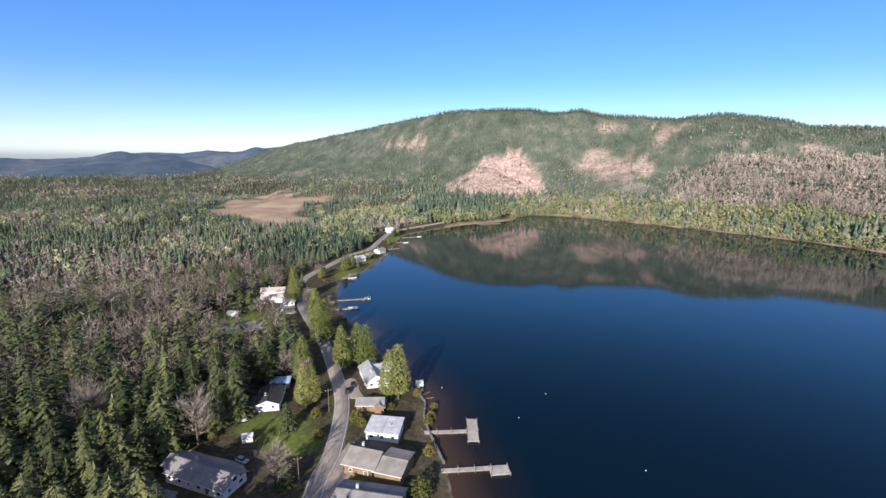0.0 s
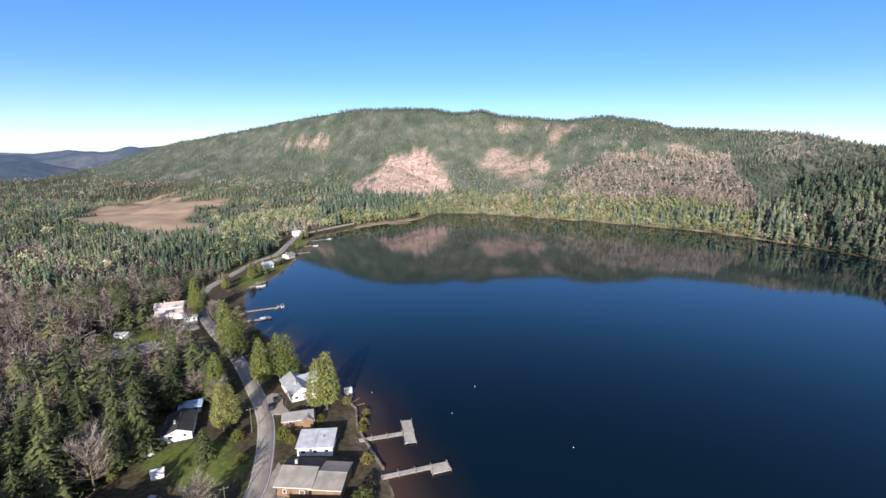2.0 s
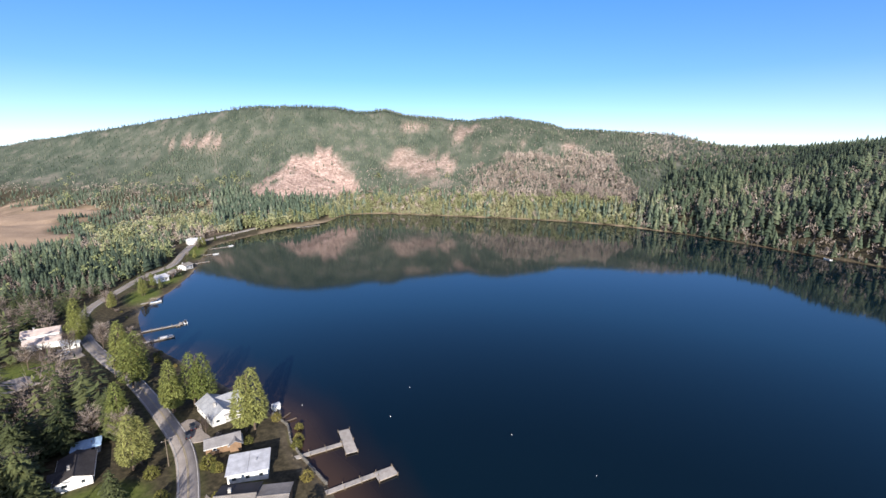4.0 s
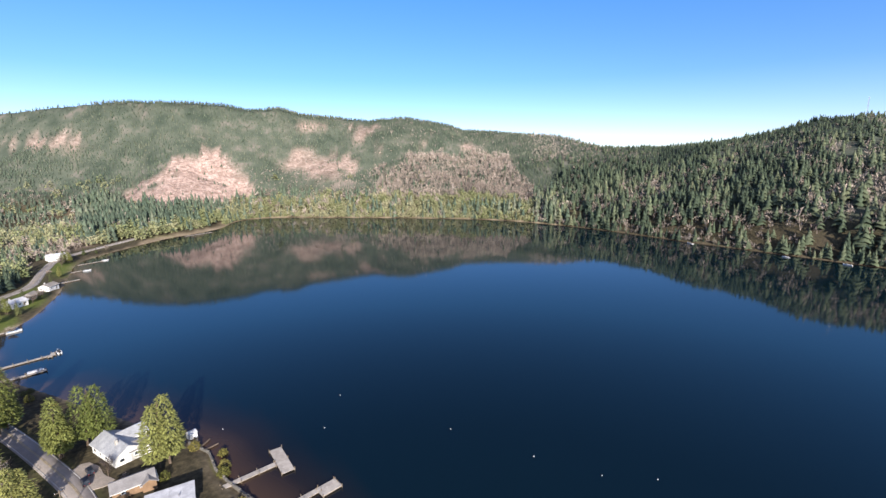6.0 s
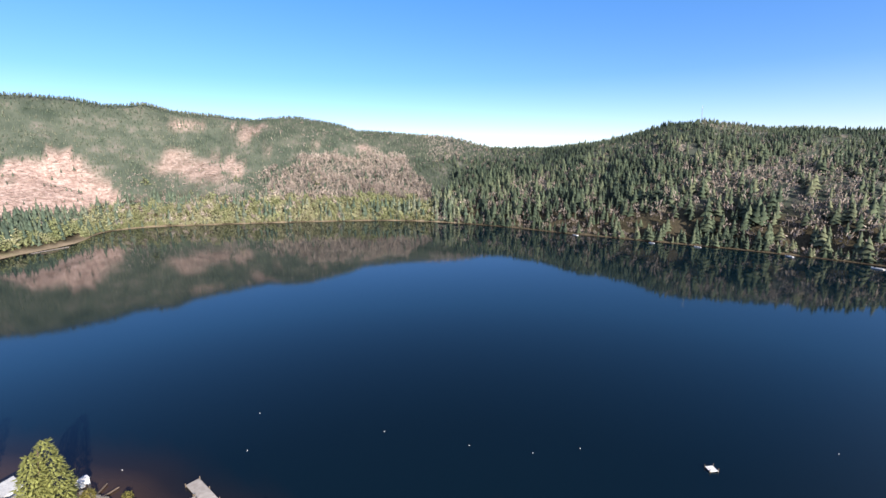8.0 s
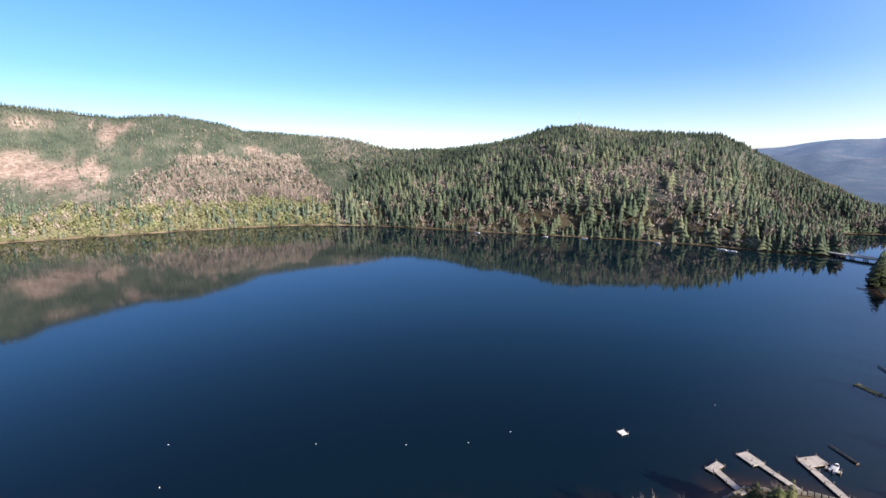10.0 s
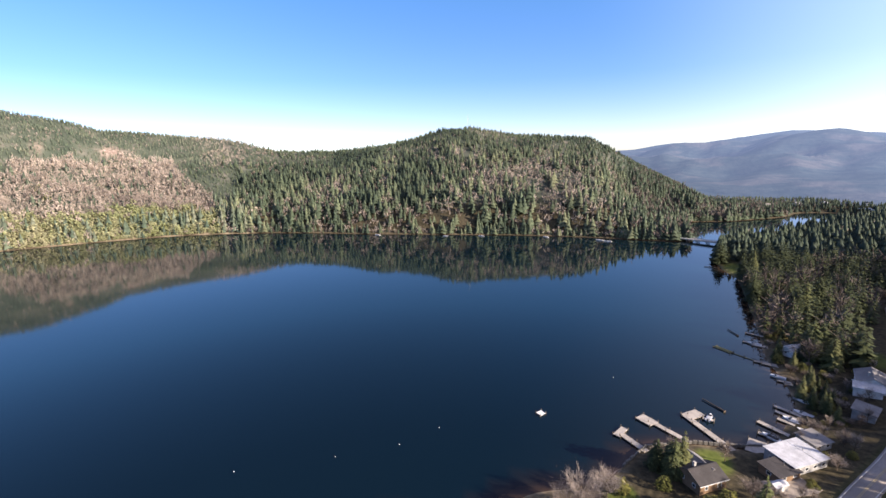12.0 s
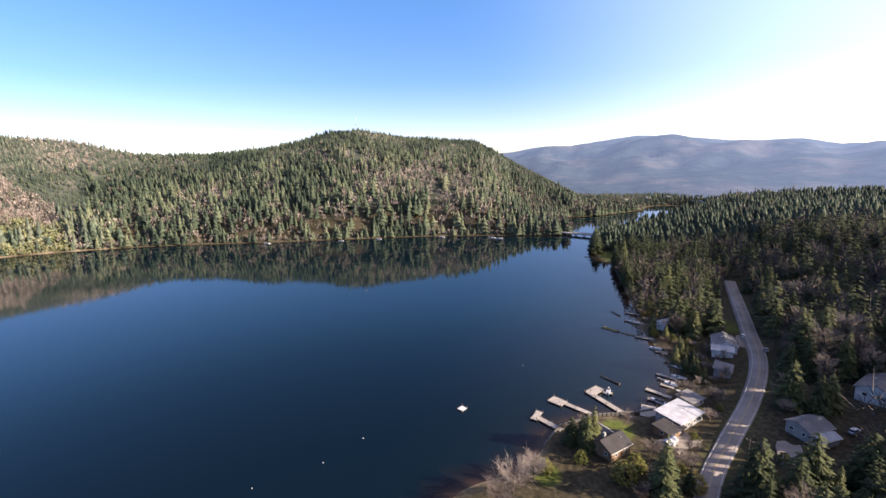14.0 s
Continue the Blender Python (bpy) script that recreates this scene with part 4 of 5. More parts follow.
for n_ in range(46):
    y = float(g_.uniform(104, 330))
    x = float(np.interp(y, [104, 127, 154, 178, 218, 252, 290, 330], [-36, -35, -38, -46, -63, -81, -98, -106]) + g_.uniform(5.5, 24))
    pz = plan([(x, y)])
    clash = min(math.hypot(x - a, y - b) - 0.62 * c for a, b, c in PLOTS)
    if pz[1][0] < 2 or clash < 0 or float(seg_dist(np.array([(x, y)]), ROAD_LINE, False)[0]) < 5.5:
        continue
    plant((("shrub", "shrub", "willow", "bare")[n_ % 4], n_ % 2), x, y, float(g_.uniform(0.3, 0.75)) * (0.6 if n_ % 4 > 1 else 1), 40 * n_)
for n_ in range(34):
    y = float(g_.uniform(335, 600))
    x = float(np.interp(y, [335, 367, 425, 494, 555, 600], [-82, -70, -60, -56, -48, -8]) - g_.uniform(3, 20))
    clash = min(math.hypot(x - a, y - b) - 0.62 * c for a, b, c in PLOTS)
    if clash < 0 or float(seg_dist(np.array([(x, y)]), ROAD_LINE, False)[0]) < 5.5:
        continue
    plant((("bare", "willow", "cedar", "fir")[n_ % 4], n_ % 2), x, y, float(g_.uniform(0.4, 0.75)) * (0.75 if n_ % 4 > 1 else 1), 40 * n_)
# the rest of the near wood, one by one
sel = np.where(on & near)[0]
sel = sel[np.argsort(tr[sel])]
for n_, q in enumerate(sel):
    x, y = TP[q]
    if kindof[q] == 1:
        key = ("bare", int(n_ % 2))
        size = th[q] / 16
    else:
        key = (("fir", "broadfir", "broadfir")[n_ % 3], int(n_ % 4) % 3)
        size = th[q] / 22
    plant(key, float(x), float(y), float(size), float(rng.uniform(0, 360)))


# ---- houses ----
def slab(pts, thick):
    """A roof sheet of even thickness through four corners."""
    bm = bmesh.new()
    p = [Vector(q) for q in pts]
    n = (p[1] - p[0]).cross(p[2] - p[0]).normalized()
    n = n if n.z > 0 else -n
    lo, up = [bm.verts.new(q - n * thick) for q in p], [bm.verts.new(q) for q in p]
    bm.faces.new(up), bm.faces.new(lo[::-1])
    for k in range(4):
        bm.faces.new((lo[k], lo[(k + 1) % 4], up[(k + 1) % 4], up[k]))
    bmesh.ops.recalc_face_normals(bm, faces=bm.faces)
    return bm


def window(parent, side, at, z, w, h, half_w, half_d):
    """A framed window set proud of a wall; side: x+, x-, y+ or y-."""
    sx = {"x+": (half_w, at, 90), "x-": (-half_w, at, -90), "y+": (at, half_d, 180), "y-": (at, -half_d, 0)}[side]
    bm = bmesh.new()
    t = 0.12
    box(bm, -w / 2, -0.05, z, -w / 2 + t, 0.02, z + h), box(bm, w / 2 - t, -0.05, z, w / 2, 0.02, z + h)
    box(bm, -w / 2 + t, -0.05, z, w / 2 - t, 0.02, z + t), box(bm, -w / 2 + t, -0.05, z + h - t, w / 2 - t, 0.02, z + h)
    ob = part("window", bm, M_trim, parent)
    ob.matrix_local = pose(sx[0], sx[1], 0, 0, 0, sx[2])
    part("pane", boxed(-w / 2 + t, -0.02, z + t, w / 2 - t, 0.0, z + h - t), M_pane, ob)


def gable_walls(w, d, wall_h, rise):
    bm = bmesh.new()
    a = [(-w / 2, -d / 2), (w / 2, -d / 2), (w / 2, d / 2), (-w / 2, d / 2)]
    lo, up = [bm.verts.new((x, y, -1.5)) for x, y in a], [bm.verts.new((x, y, wall_h)) for x, y in a]
    r0, r1 = bm.verts.new((-w / 2, 0, wall_h + rise)), bm.verts.new((w / 2, 0, wall_h + rise))
    bm.faces.new((lo[0], lo[1], up[1], up[0])), bm.faces.new((lo[2], lo[3], up[3], up[2]))
    bm.faces.new((lo[1], lo[2], up[2], r1, up[1])), bm.faces.new((lo[3], lo[0], up[0], r0, up[3]))
    bm.faces.new((up[0], up[1], r1, r0)), bm.faces.new((up[2], up[3], r0, r1)), bm.faces.new(lo[::-1])
    bmesh.ops.recalc_face_normals(bm, faces=bm.faces)
    return bm


def house(label, x, y, turn, w, d, wall_h, rise, wall, roof, wings=(), glazed=False, chimney=True, name="house", z=None, back_roof=None):
    """A gabled house, its ridge along its own x; wings: smaller gabled blocks (dx, dy, turn, w, d, wall_h, rise, roof)."""
    ob = thing(name, label, "house", x, y, height(x, y) + 0.3 if z is None else z, turn)
    over = 0.5
    blocks = [(0, 0, 0, w, d, wall_h, rise, roof, back_roof or roof)] + [(*k, k[-1]) for k in wings]
    for n, (dx, dy, dt, bw, bd, bh, br, bmat, bmat2) in enumerate(blocks):
        wl_ = part("wall", gable_walls(bw, bd, bh, br), wall, ob)
        m = pose(dx, dy, 0, 0, 0, dt)
        wl_.matrix_local = m
        k = br / (bd / 2)
        zb, zt = bh - over * k + 0.18, bh + br + 0.18
        for sgn, mt in ((-1, bmat), (1, bmat2)):
            rf = part("roof", slab([(-bw / 2 - over, sgn * (bd / 2 + over), zb), (bw / 2 + over, sgn * (bd / 2 + over), zb), (bw / 2 + over, 0, zt), (-bw / 2 - over, 0, zt)], 0.16), mt, ob)
            rf.matrix_local = m
        ridge = part("ridge_cap", boxed(-bw / 2 - over, -0.18, zt - 0.05, bw / 2 + over, 0.18, zt + 0.06), bmat, ob)
        ridge.matrix_local = m
        for sgn in (-1, 1):
            gutter = part("gutter", boxed(-bw / 2 - over, sgn * (bd / 2 + over) - 0.08, zb - 0.2, bw / 2 + over, sgn * (bd / 2 + over) + 0.08, zb - 0.06), M_trim, ob)
            gutter.matrix_local = m
        if n == 0:
            for side, span in (("y-", bw), ("y+", bw), ("x+", bd), ("x-", bd)):
                cnt = max(1, int(span / 3.4))
                for q in range(cnt):
                    at = (q + 0.5) / cnt * span - span / 2
                    window(ob, side, at, 0.9, 1.5 if q % 2 else 1.1, 1.2, bw / 2, bd / 2)
            if glazed:
                for q, hh in ((-0.3, 0.9), (0, 1.6), (0.3, 0.9)):
                    window(ob, "x+", q * bd, bh + 0.05, bd * 0.2, min(hh, br * 0.7), bw / 2, bd / 2)
            part("door", boxed(bw * 0.2, -bd / 2 - 0.06, 0, bw * 0.2 + 1.0, -bd / 2 + 0.02, 2.05, bevel=0.02), M_pile, ob)
    if chimney:
        part("chimney", boxed(-w * 0.22, d * 0.1, wall_h, -w * 0.22 + 0.8, d * 0.1 + 0.7, wall_h + rise + 1.0, bevel=0.03), M_concrete, ob)
    return ob


def flat_house(label, x, y, turn, w, d, wall_h, roof, wall, name="house", fall=0.5, seams=2, z=None):
    """A building under a low single-pitch roof of side-by-side sheets."""
    ob = thing(name, label, "house" if name == "house" else "boathouse", x, y, height(x, y) + 0.3 if z is None else z, turn)
    part("wall", boxed(-w / 2, -d / 2, -1.5, w / 2, d / 2, wall_h - fall / 2 - 0.2), wall, ob)
    for k in range(seams):
        x0, x1 = -w / 2 - 0.5 + (w + 1) * k / seams + 0.03, -w / 2 - 0.5 + (w + 1) * (k + 1) / seams - 0.03
        part("roof", slab([(x0, -d / 2 - 0.5, wall_h - fall / 2 - 0.1 * (k % 2)), (x1, -d / 2 - 0.5, wall_h - fall / 2 - 0.1 * (k % 2)), (x1, d / 2 + 0.5, wall_h + fall / 2), (x0, d / 2 + 0.5, wall_h + fall / 2)], 0.2), roof, ob)
    for side, span in (("y-", w), ("x+", d), ("x-", d)):
        cnt = max(1, int(span / 3.2))
        for q in range(cnt):
            window(ob, side, (q + 0.5) / cnt * span - span / 2, 0.8, 1.4, 1.2, w / 2, d / 2)
    part("vent_pipe", tube(bmesh.new(), (w * 0.2, 0, wall_h - 0.2), (w * 0.2, 0, wall_h + 0.8), 0.12, 0.12), M_steel, ob)
    return ob


house("white two-winged house with pale grey metal roof by the lake", -30, 176, 112, 15, 8, 3.2, 2.2, M_white_wall, M_metal_roof,
      ((3.5, -5.2, 90, 8, 6.5, 3.0, 1.8, M_metal_roof), (-5, -3.5, 90, 6, 5, 2.8, 1.5, M_grey_roof)))
house("low brown cottage with weathered grey-tan roof", -27, 153.5, 2, 10, 5.5, 2.4, 1.4, M_brown_wall, M_grey_roof, ((3.6, -1.2, 90, 5, 3.4, 2.2, 1.0, M_grey_roof),), chimney=False)
flat_house("white-roofed low house with flat sheet roof", -19.5, 137.5, -7, 11, 8.5, 3.4, M_white_roof, M_white_wall)
house("large house with broad weathered tan shingle roof", -23, 121.5, -16, 10, 12, 3.2, 1.7, M_brown_wall, M_tan_roof, ((9.2, -0.5, 0, 8.5, 11, 2.9, 1.1, M_tan_roof),), back_roof=M_dark_roof)
house("grey shingle house with wide low gable roof", -19.5, 103.5, -10, 18, 11, 2.8, 1.9, M_grey_wall, M_grey_roof, ((-5, -4.5, 90, 9, 7, 2.6, 1.5, M_dark_roof),))
house("white bungalow with dark brown shingle roof", -66.5, 157, 100, 13, 8.5, 2.7, 1.6, M_white_wall, M_dark_roof, ((-1.5, 3.2, 90, 5, 4, 2.5, 1.0, M_dark_roof),))
flat_house("open shed under a pale blue tarpaulin roof", -67, 169.5, 8, 7, 4, 2.6, M_blue_roof, M_grey_wall, seams=1)
house("house with pinkish stepped sheet roofs", -116, 292, 12, 15, 11, 3.8, 1.6, M_white_wall, M_pink_roof, ((1.5, -12.5, 0, 14, 10, 2.9, 1.2, M_pink_roof),))
flat_house("small white-roofed garage beside the road", -99, 273, 18, 7, 7, 2.8, M_white_roof, M_white_wall, seams=1)
house("long house with grey shingle roof and glazed white gable end", -69, 114, -20, 22, 8.5, 2.9, 2.0, M_white_wall, M_grey_roof, ((-11, 1.5, 0, 8, 6.5, 2.5, 1.4, M_grey_roof),), glazed=True)
flat_house("small outbuilding with blue-grey sheet roof", -80, 104.5, -14, 13, 6, 2.6, M_grey_roof, M_grey_wall, seams=2)
house("white lakeside house with pale roof among trees", -66, 563, 20, 15, 10, 4.0, 2.0, M_white_wall, M_white_roof)
house("small tan cottage near the water", -64, 440, 60, 10, 7, 3.0, 1.6, M_white_wall, M_tan_roof)
house("cream cottage with light roof near the water", -78, 400, 50, 11, 7, 3.0, 1.6, M_white_wall, M_white_roof)
house("grey-roofed cottage beside a dark carport", -72, 418, 70, 8, 6, 2.6, 1.4, M_grey_wall, M_tan_roof, chimney=False)
house("white farmhouse half hidden in the wood", -268, 475, 30, 14, 9, 4.5, 2.4, M_white_wall, M_grey_roof)
house("brown-grey house with crossing dark shingle gables", 81.5, -14.5, -62, 9, 8, 3.0, 1.9, M_brown_wall, M_dark_roof, ((2.5, 3.0, 90, 8.5, 5, 2.8, 1.6, M_grey_roof),))
flat_house("boathouse with broad white sheet roof at the water's edge", 96, -45, -62, 13, 9, 3.4, M_white_roof, M_grey_wall, name="boathouse", seams=3)
flat_house("low dark-roofed boathouse over the water", 89, -37.5, -62, 8, 6, 2.6, M_dark_roof, M_brown_wall, name="boathouse", seams=2)
flat_house("low grey shed roofed with pale sheets", 106, -55, -62, 7, 6, 2.8, M_grey_roof, M_grey_wall, name="boathouse", seams=2)
house("grey-white house with pale shingle roof beside the road", 146, -95, -28, 12, 9, 3.4, 2.0, M_white_wall, M_grey_roof, ((-7, 1.5, 90, 8, 6, 2.6, 1.2, M_white_roof),))
flat_house("small blue-grey cabin by the moorings", 125, -80.5, -40, 8, 6, 3.0, M_grey_roof, M_grey_wall)
house("grey house with weathered roof above a carport", 82, -79, -78, 9.5, 7.5, 3.2, 1.5, M_grey_wall, M_grey_roof, ((-1, -5.4, 0, 7, 3.6, 2.4, 0.7, M_white_roof),))
house("pale brown house with grey roof in shade", 94, -115, -60, 15, 10, 3.6, 2.0, M_white_wall, M_grey_roof, ((4, -6, 90, 7, 5, 2.6, 1.4, M_tan_roof),))
house("long low house with dark roof beyond the bend", 195, -168, -65, 20, 9, 3.0, 1.6, M_grey_wall, M_dark_roof)
house("small white cottage under tall conifers", 178, -84, -60, 8, 6, 2.6, 1.4, M_white_wall, M_white_roof, chimney=False)
for k, (x, y) in enumerate(((612, -140), (640, -170), (668, -205), (690, -240), (760, -330), (775, -380), (770, -415), (755, -440), (740, -455))):
    house("small pale house on the far shore", x, y, 40 + 17 * k, 12, 8, 3.5, 2.0, M_white_wall, (M_white_roof, M_tan_roof, M_grey_roof)[k % 3], chimney=False)

# ---- docks and bridge ----
def dock(label, runs, name="dock", width=2.0, mat=None, z=0.55):
    """runs: (x0, y0, x1, y1, width) decks; each stands on round piles and carries edge beams."""
    ob = thing(name, label, name.replace("_", " "), runs[0][0], runs[0][1], 0)
    for x0, y0, x1, y1, w in runs:
        d = Vector((x1 - x0, y1 - y0))
        L, a = d.length, math.degrees(math.atan2(d.y, d.x))
        deck = boxed(0, -w / 2, z - 0.1, L, w / 2, z + 0.004 * len(ob.children), bevel=0.03)
        m = pose(x0 - runs[0][0], y0 - runs[0][1], 0, 0, 0, a)
        part("deck", deck, mat or M_deck, ob).matrix_local = m
        for sgn in (-1, 1):
            part("beam", boxed(0, sgn * (w / 2 - 0.12) - 0.08, z - 0.35, L, sgn * (w / 2 - 0.12) + 0.08, z - 0.1), M_pile, ob).matrix_local = m
            for q in range(max(2, int(L / 5) + 1)):
                t = q / max(1, int(L / 5) if L > 5 else 1)
                if t <= 1:
                    part("pile", tube(bmesh.new(), (0.15 + (L - 0.3) * t, sgn * (w / 2 + 0.1), -3), (0.15 + (L - 0.3) * t, sgn * (w / 2 + 0.1), z + 0.7), 0.14, 0.13), M_pile, ob).matrix_local = m
    return ob


dock("long weathered T-shaped plank dock", ((-7, 140, 9, 141, 2.0), (11.0, 135, 11.2, 148.5, 3.8)))
dock("weathered plank dock with a wider end platform", ((0, 120.5, 21, 122.6, 1.9), (15, 120.4, 21.3, 121.2, 3.6)))
dock("pale plank dock at the far moorings", ((-72, 286, -52, 291, 1.8), (-54, 288, -53, 294, 1.6)))
dock("short pale plank dock", ((-68, 268, -54, 271.5, 2.0),))
dock("short mooring dock with a boat alongside", ((-83, 343, -70, 348, 2.0),))
dock("slim far dock below a white house", ((-54, 498, -40, 503, 2.0),))
dock("slim far plank dock on piles", ((-50, 530, -32, 538, 2.0),))
dock("slim far plank dock on piles", ((-60, 460, -47, 465, 2.0),))
dock("low pale pier on the far spit", ((52, 648, 86, 662, 3.0),))
dock("long plank dock with an L-shaped head", ((100, -30, 119, -21.5, 2.3), (117.5, -21.5, 121.5, -27.5, 4.2), (118, -27, 116.5, -30.5, 1.4)))
dock("plank dock with a square head", ((103, -17.5, 113, -8.5, 2.0), (111, -9.5, 115.5, -5.5, 4.4)))
dock("short plank dock with a crooked head", ((95, -3.5, 103, 2.5, 2.2), (102, 4.5, 107, 1.0, 2.4)))
dock("small weathered T dock beside the boathouse", ((106, -50, 112, -42, 1.5), (119, -45, 111, -51.5, 1.9)))
for x0, y0, x1, y1 in ((138, -65, 128, -73), (122, -52.5, 112, -62), (131, -55.5, 119, -66), (193, -70, 184, -82), (170, -65, 165, -77), (152, -66, 148, -76), (127, -54, 117, -64), (205, -76, 198, -86)):
    dock("narrow mooring dock in the shade", ((x1, y1, x0, y0, 1.6),))
for x0, y0, x1, y1 in ((200.8, -82.6, 193, -94), (189.1, -72.6, 180, -86), (168.1, -67.4, 160, -80), (149.3, -67.5, 145, -80), (128.2, -60.1, 119, -69)):
    dock("slim grey plank dock at the moorings", ((x1, y1, x0, y0, 1.3),))
dock("broad dark plank deck beside the boathouse", ((100, -36, 107, -40, 5.0),))
dock("narrow plank gangway between moorings", ((112, -60, 140, -72, 1.2),))
dock("square white swim raft with a pale deck afloat", ((110.9, 28.3, 112.7, 30.1, 2.6),), name="swim_raft", mat=M_trim, z=0.4)
dock("low mossy log raft with a trailing boom", ((170, -66.5, 178, -59.5, 0.5), (178, -59.5, 185, -54.5, 2.6)), name="log_raft", mat=M_moss, z=0.3)


def bridge(x0, y0, x1, y1):
    d = Vector((x1 - x0, y1 - y0))
    L, a = d.length, math.degrees(math.atan2(d.y, d.x))
    ob = thing("bridge", "low concrete road bridge with white railings across the narrows", "bridge", x0, y0, 0, a)
    part("deck", boxed(0, -4.5, 2.1, L, 4.5, 2.9, bevel=0.06), M_concrete, ob)
    for s_ in (-1, 1):
        part("kerb", boxed(0, s_ * 4.2 - 0.25, 2.9, L, s_ * 4.2 + 0.25, 3.15), M_concrete, ob)
        rail = part("railing", boxed(0, s_ * 4.3 - 0.06, 3.75, L, s_ * 4.3 + 0.06, 3.95), M_trim, ob)
        for k in range(int(L / 2.5) + 1):
            part("post", boxed(k * 2.5 - 0.08, s_ * 4.3 - 0.08, 3.15, k * 2.5 + 0.08, s_ * 4.3 + 0.08, 3.75), M_trim, rail)
    for k in range(1, 6):
        cap = part("pier_cap", boxed(L * k / 6 - 0.5, -4.2, 1.6, L * k / 6 + 0.5, 4.2, 2.1, bevel=0.05), M_concrete, ob)
        for yy in (-3.2, 0, 3.2):
            part("column", tube(bmesh.new(), (L * k / 6, yy, -5), (L * k / 6, yy, 1.6), 0.4, 0.4, 10), M_concrete, cap)
    return ob


bridge(480, -122, 440, -166)


# ---- boats, cars, poles, small things ----
def boat(label, x, y, turn, L, cover, z=0.0, cabin=True):
    ob = thing("motor_boat", label, "boat", x, y, z, turn, "moored boats")
    bm = bmesh.new()
    rings = []
    for t in np.linspace(0, 1, 9):
        w = 0.18 * L * (1 - max(0, (t - 0.45) / 0.55) ** 2.2) + 0.02
        top = 0.75 + 0.3 * t * t
        keel = -0.3 + 0.55 * max(0, t - 0.7) ** 1.2
        rings.append([bm.verts.new((t * L - L / 2, sx * w * k, zz)) for sx, k, zz in ((-1, 1, top), (-1, 0.8, 0.1), (0, 0, keel), (1, 0.8, 0.1), (1, 1, top))])
    for a, b in zip(rings, rings[1:]):
        for k in range(4):
            bm.faces.new((a[k], b[k], b[k + 1], a[k + 1]))
        bm.faces.new((a[4], b[4], b[0], a[0]))
    bm.faces.new(rings[0]), bm.faces.new(rings[-1][::-1])
    bmesh.ops.recalc_face_normals(bm, faces=bm.faces)
    part("hull", bm, M_gel, ob)
    part("cockpit_cover", boxed(-L * 0.38, -L * 0.13, 0.78, L * 0.12, L * 0.13, 0.95, bevel=0.06), cover, ob)
    if cabin:
        part("windscreen", boxed(L * 0.1, -L * 0.13, 0.9, L * 0.2, L * 0.13, 1.35, bevel=0.05), M_pane, ob)
    part("outboard_motor", boxed(-L * 0.5 - 0.45, -0.22, 0.2, -L * 0.5 + 0.05, 0.22, 1.15, bevel=0.08), M_rubber, ob)
    return ob


for x, y, a, L, c, z in ((-73, 345, 20, 7.0, M_blue_roof, 0), (-58, 272.5, 15, 6.0, M_white_roof, 0), (-51, 294, 100, 5.5, M_dark_roof, 0), (118.5, -29.5, -30, 5.0, M_white_roof, 0), (114, -58, 45, 6.5, M_white_roof, 0),
                         (126, -63, 45, 7.0, M_white_roof, 0), (134, -68, 40, 6.5, M_blue_roof, 0), (190, -74, 55, 6.0, M_white_roof, 0), (109.5, -45, 40, 5.5, M_dark_roof, 0), (155, -68, 55, 5.5, M_white_roof, 0), (121, -57, 45, 6.5, M_white_roof, 0),
                         (-43, 500, 20, 6.0, M_white_roof, 0), (-30, 541, 20, 6.0, M_white_roof, 0), (487, 96, 80, 7.0, M_white_roof, 0), (484, 140, 85, 6.0, M_white_roof, 0), (470, -38, 60, 9.0, M_white_roof, 0), (464, -46, 70, 8.0, M_white_roof, 0), (486, 20, 60, 7, M_white_roof, 0),
                         (486, 228, 70, 8, M_tan_roof, 0)):
    boat("white motor boat with a covered cockpit at its mooring", x, y, a, L, c, z)
boat("white dinghy lying on the lawn", -72, 143.5, 20, 4.2, M_white_roof, height(-72, 143.5) + 0.25, False)


def car(label, x, y, turn, paint):
    ob = thing("car", label, "car", x, y, height(x, y) + 0.28, turn, "parked cars")
    bm = boxed(-2.2, -0.88, 0.3, 2.2, 0.88, 0.95, bevel=0.14)
    part("body", bm, M_carpaint[paint], ob)
    bm = bmesh.new()
    lo = [bm.verts.new((x_, y_, 0.94)) for x_, y_ in ((-1.9, -0.8), (1.1, -0.8), (1.1, 0.8), (-1.9, 0.8))]
    up = [bm.verts.new((x_, y_, 1.45)) for x_, y_ in ((-1.4, -0.65), (0.4, -0.65), (0.4, 0.65), (-1.4, 0.65))]
    for k in range(4):
        bm.faces.new((lo[k], lo[(k + 1) % 4], up[(k + 1) % 4], up[k]))
    bm.faces.new(up)
    part("glasshouse", bm, M_pane, ob)
    part("roof", boxed(-1.42, -0.67, 1.44, 0.42, 0.67, 1.5, bevel=0.03), M_carpaint[paint], ob)
    for wx_ in (-1.35, 1.35):
        for wy_ in (-0.86, 0.86):
            wh = part("wheel", tube(bmesh.new(), (wx_, wy_ - 0.1, 0.32), (wx_, wy_ + 0.1, 0.32), 0.33, 0.33, 14), M_rubber, ob)
            part("rim", tube(bmesh.new(), (wx_, wy_ - 0.115, 0.32), (wx_, wy_ + 0.115, 0.32), 0.2, 0.2, 10), M_steel, wh)
    for sy in (-0.6, 0.6):
        part("headlight", boxed(2.14, sy - 0.2, 0.62, 2.22, sy + 0.2, 0.8, bevel=0.02), M_gel, ob)
        part("tail_light", boxed(-2.22, sy - 0.18, 0.66, -2.14, sy + 0.18, 0.84, bevel=0.02), M_carpaint["red"], ob)
    return ob


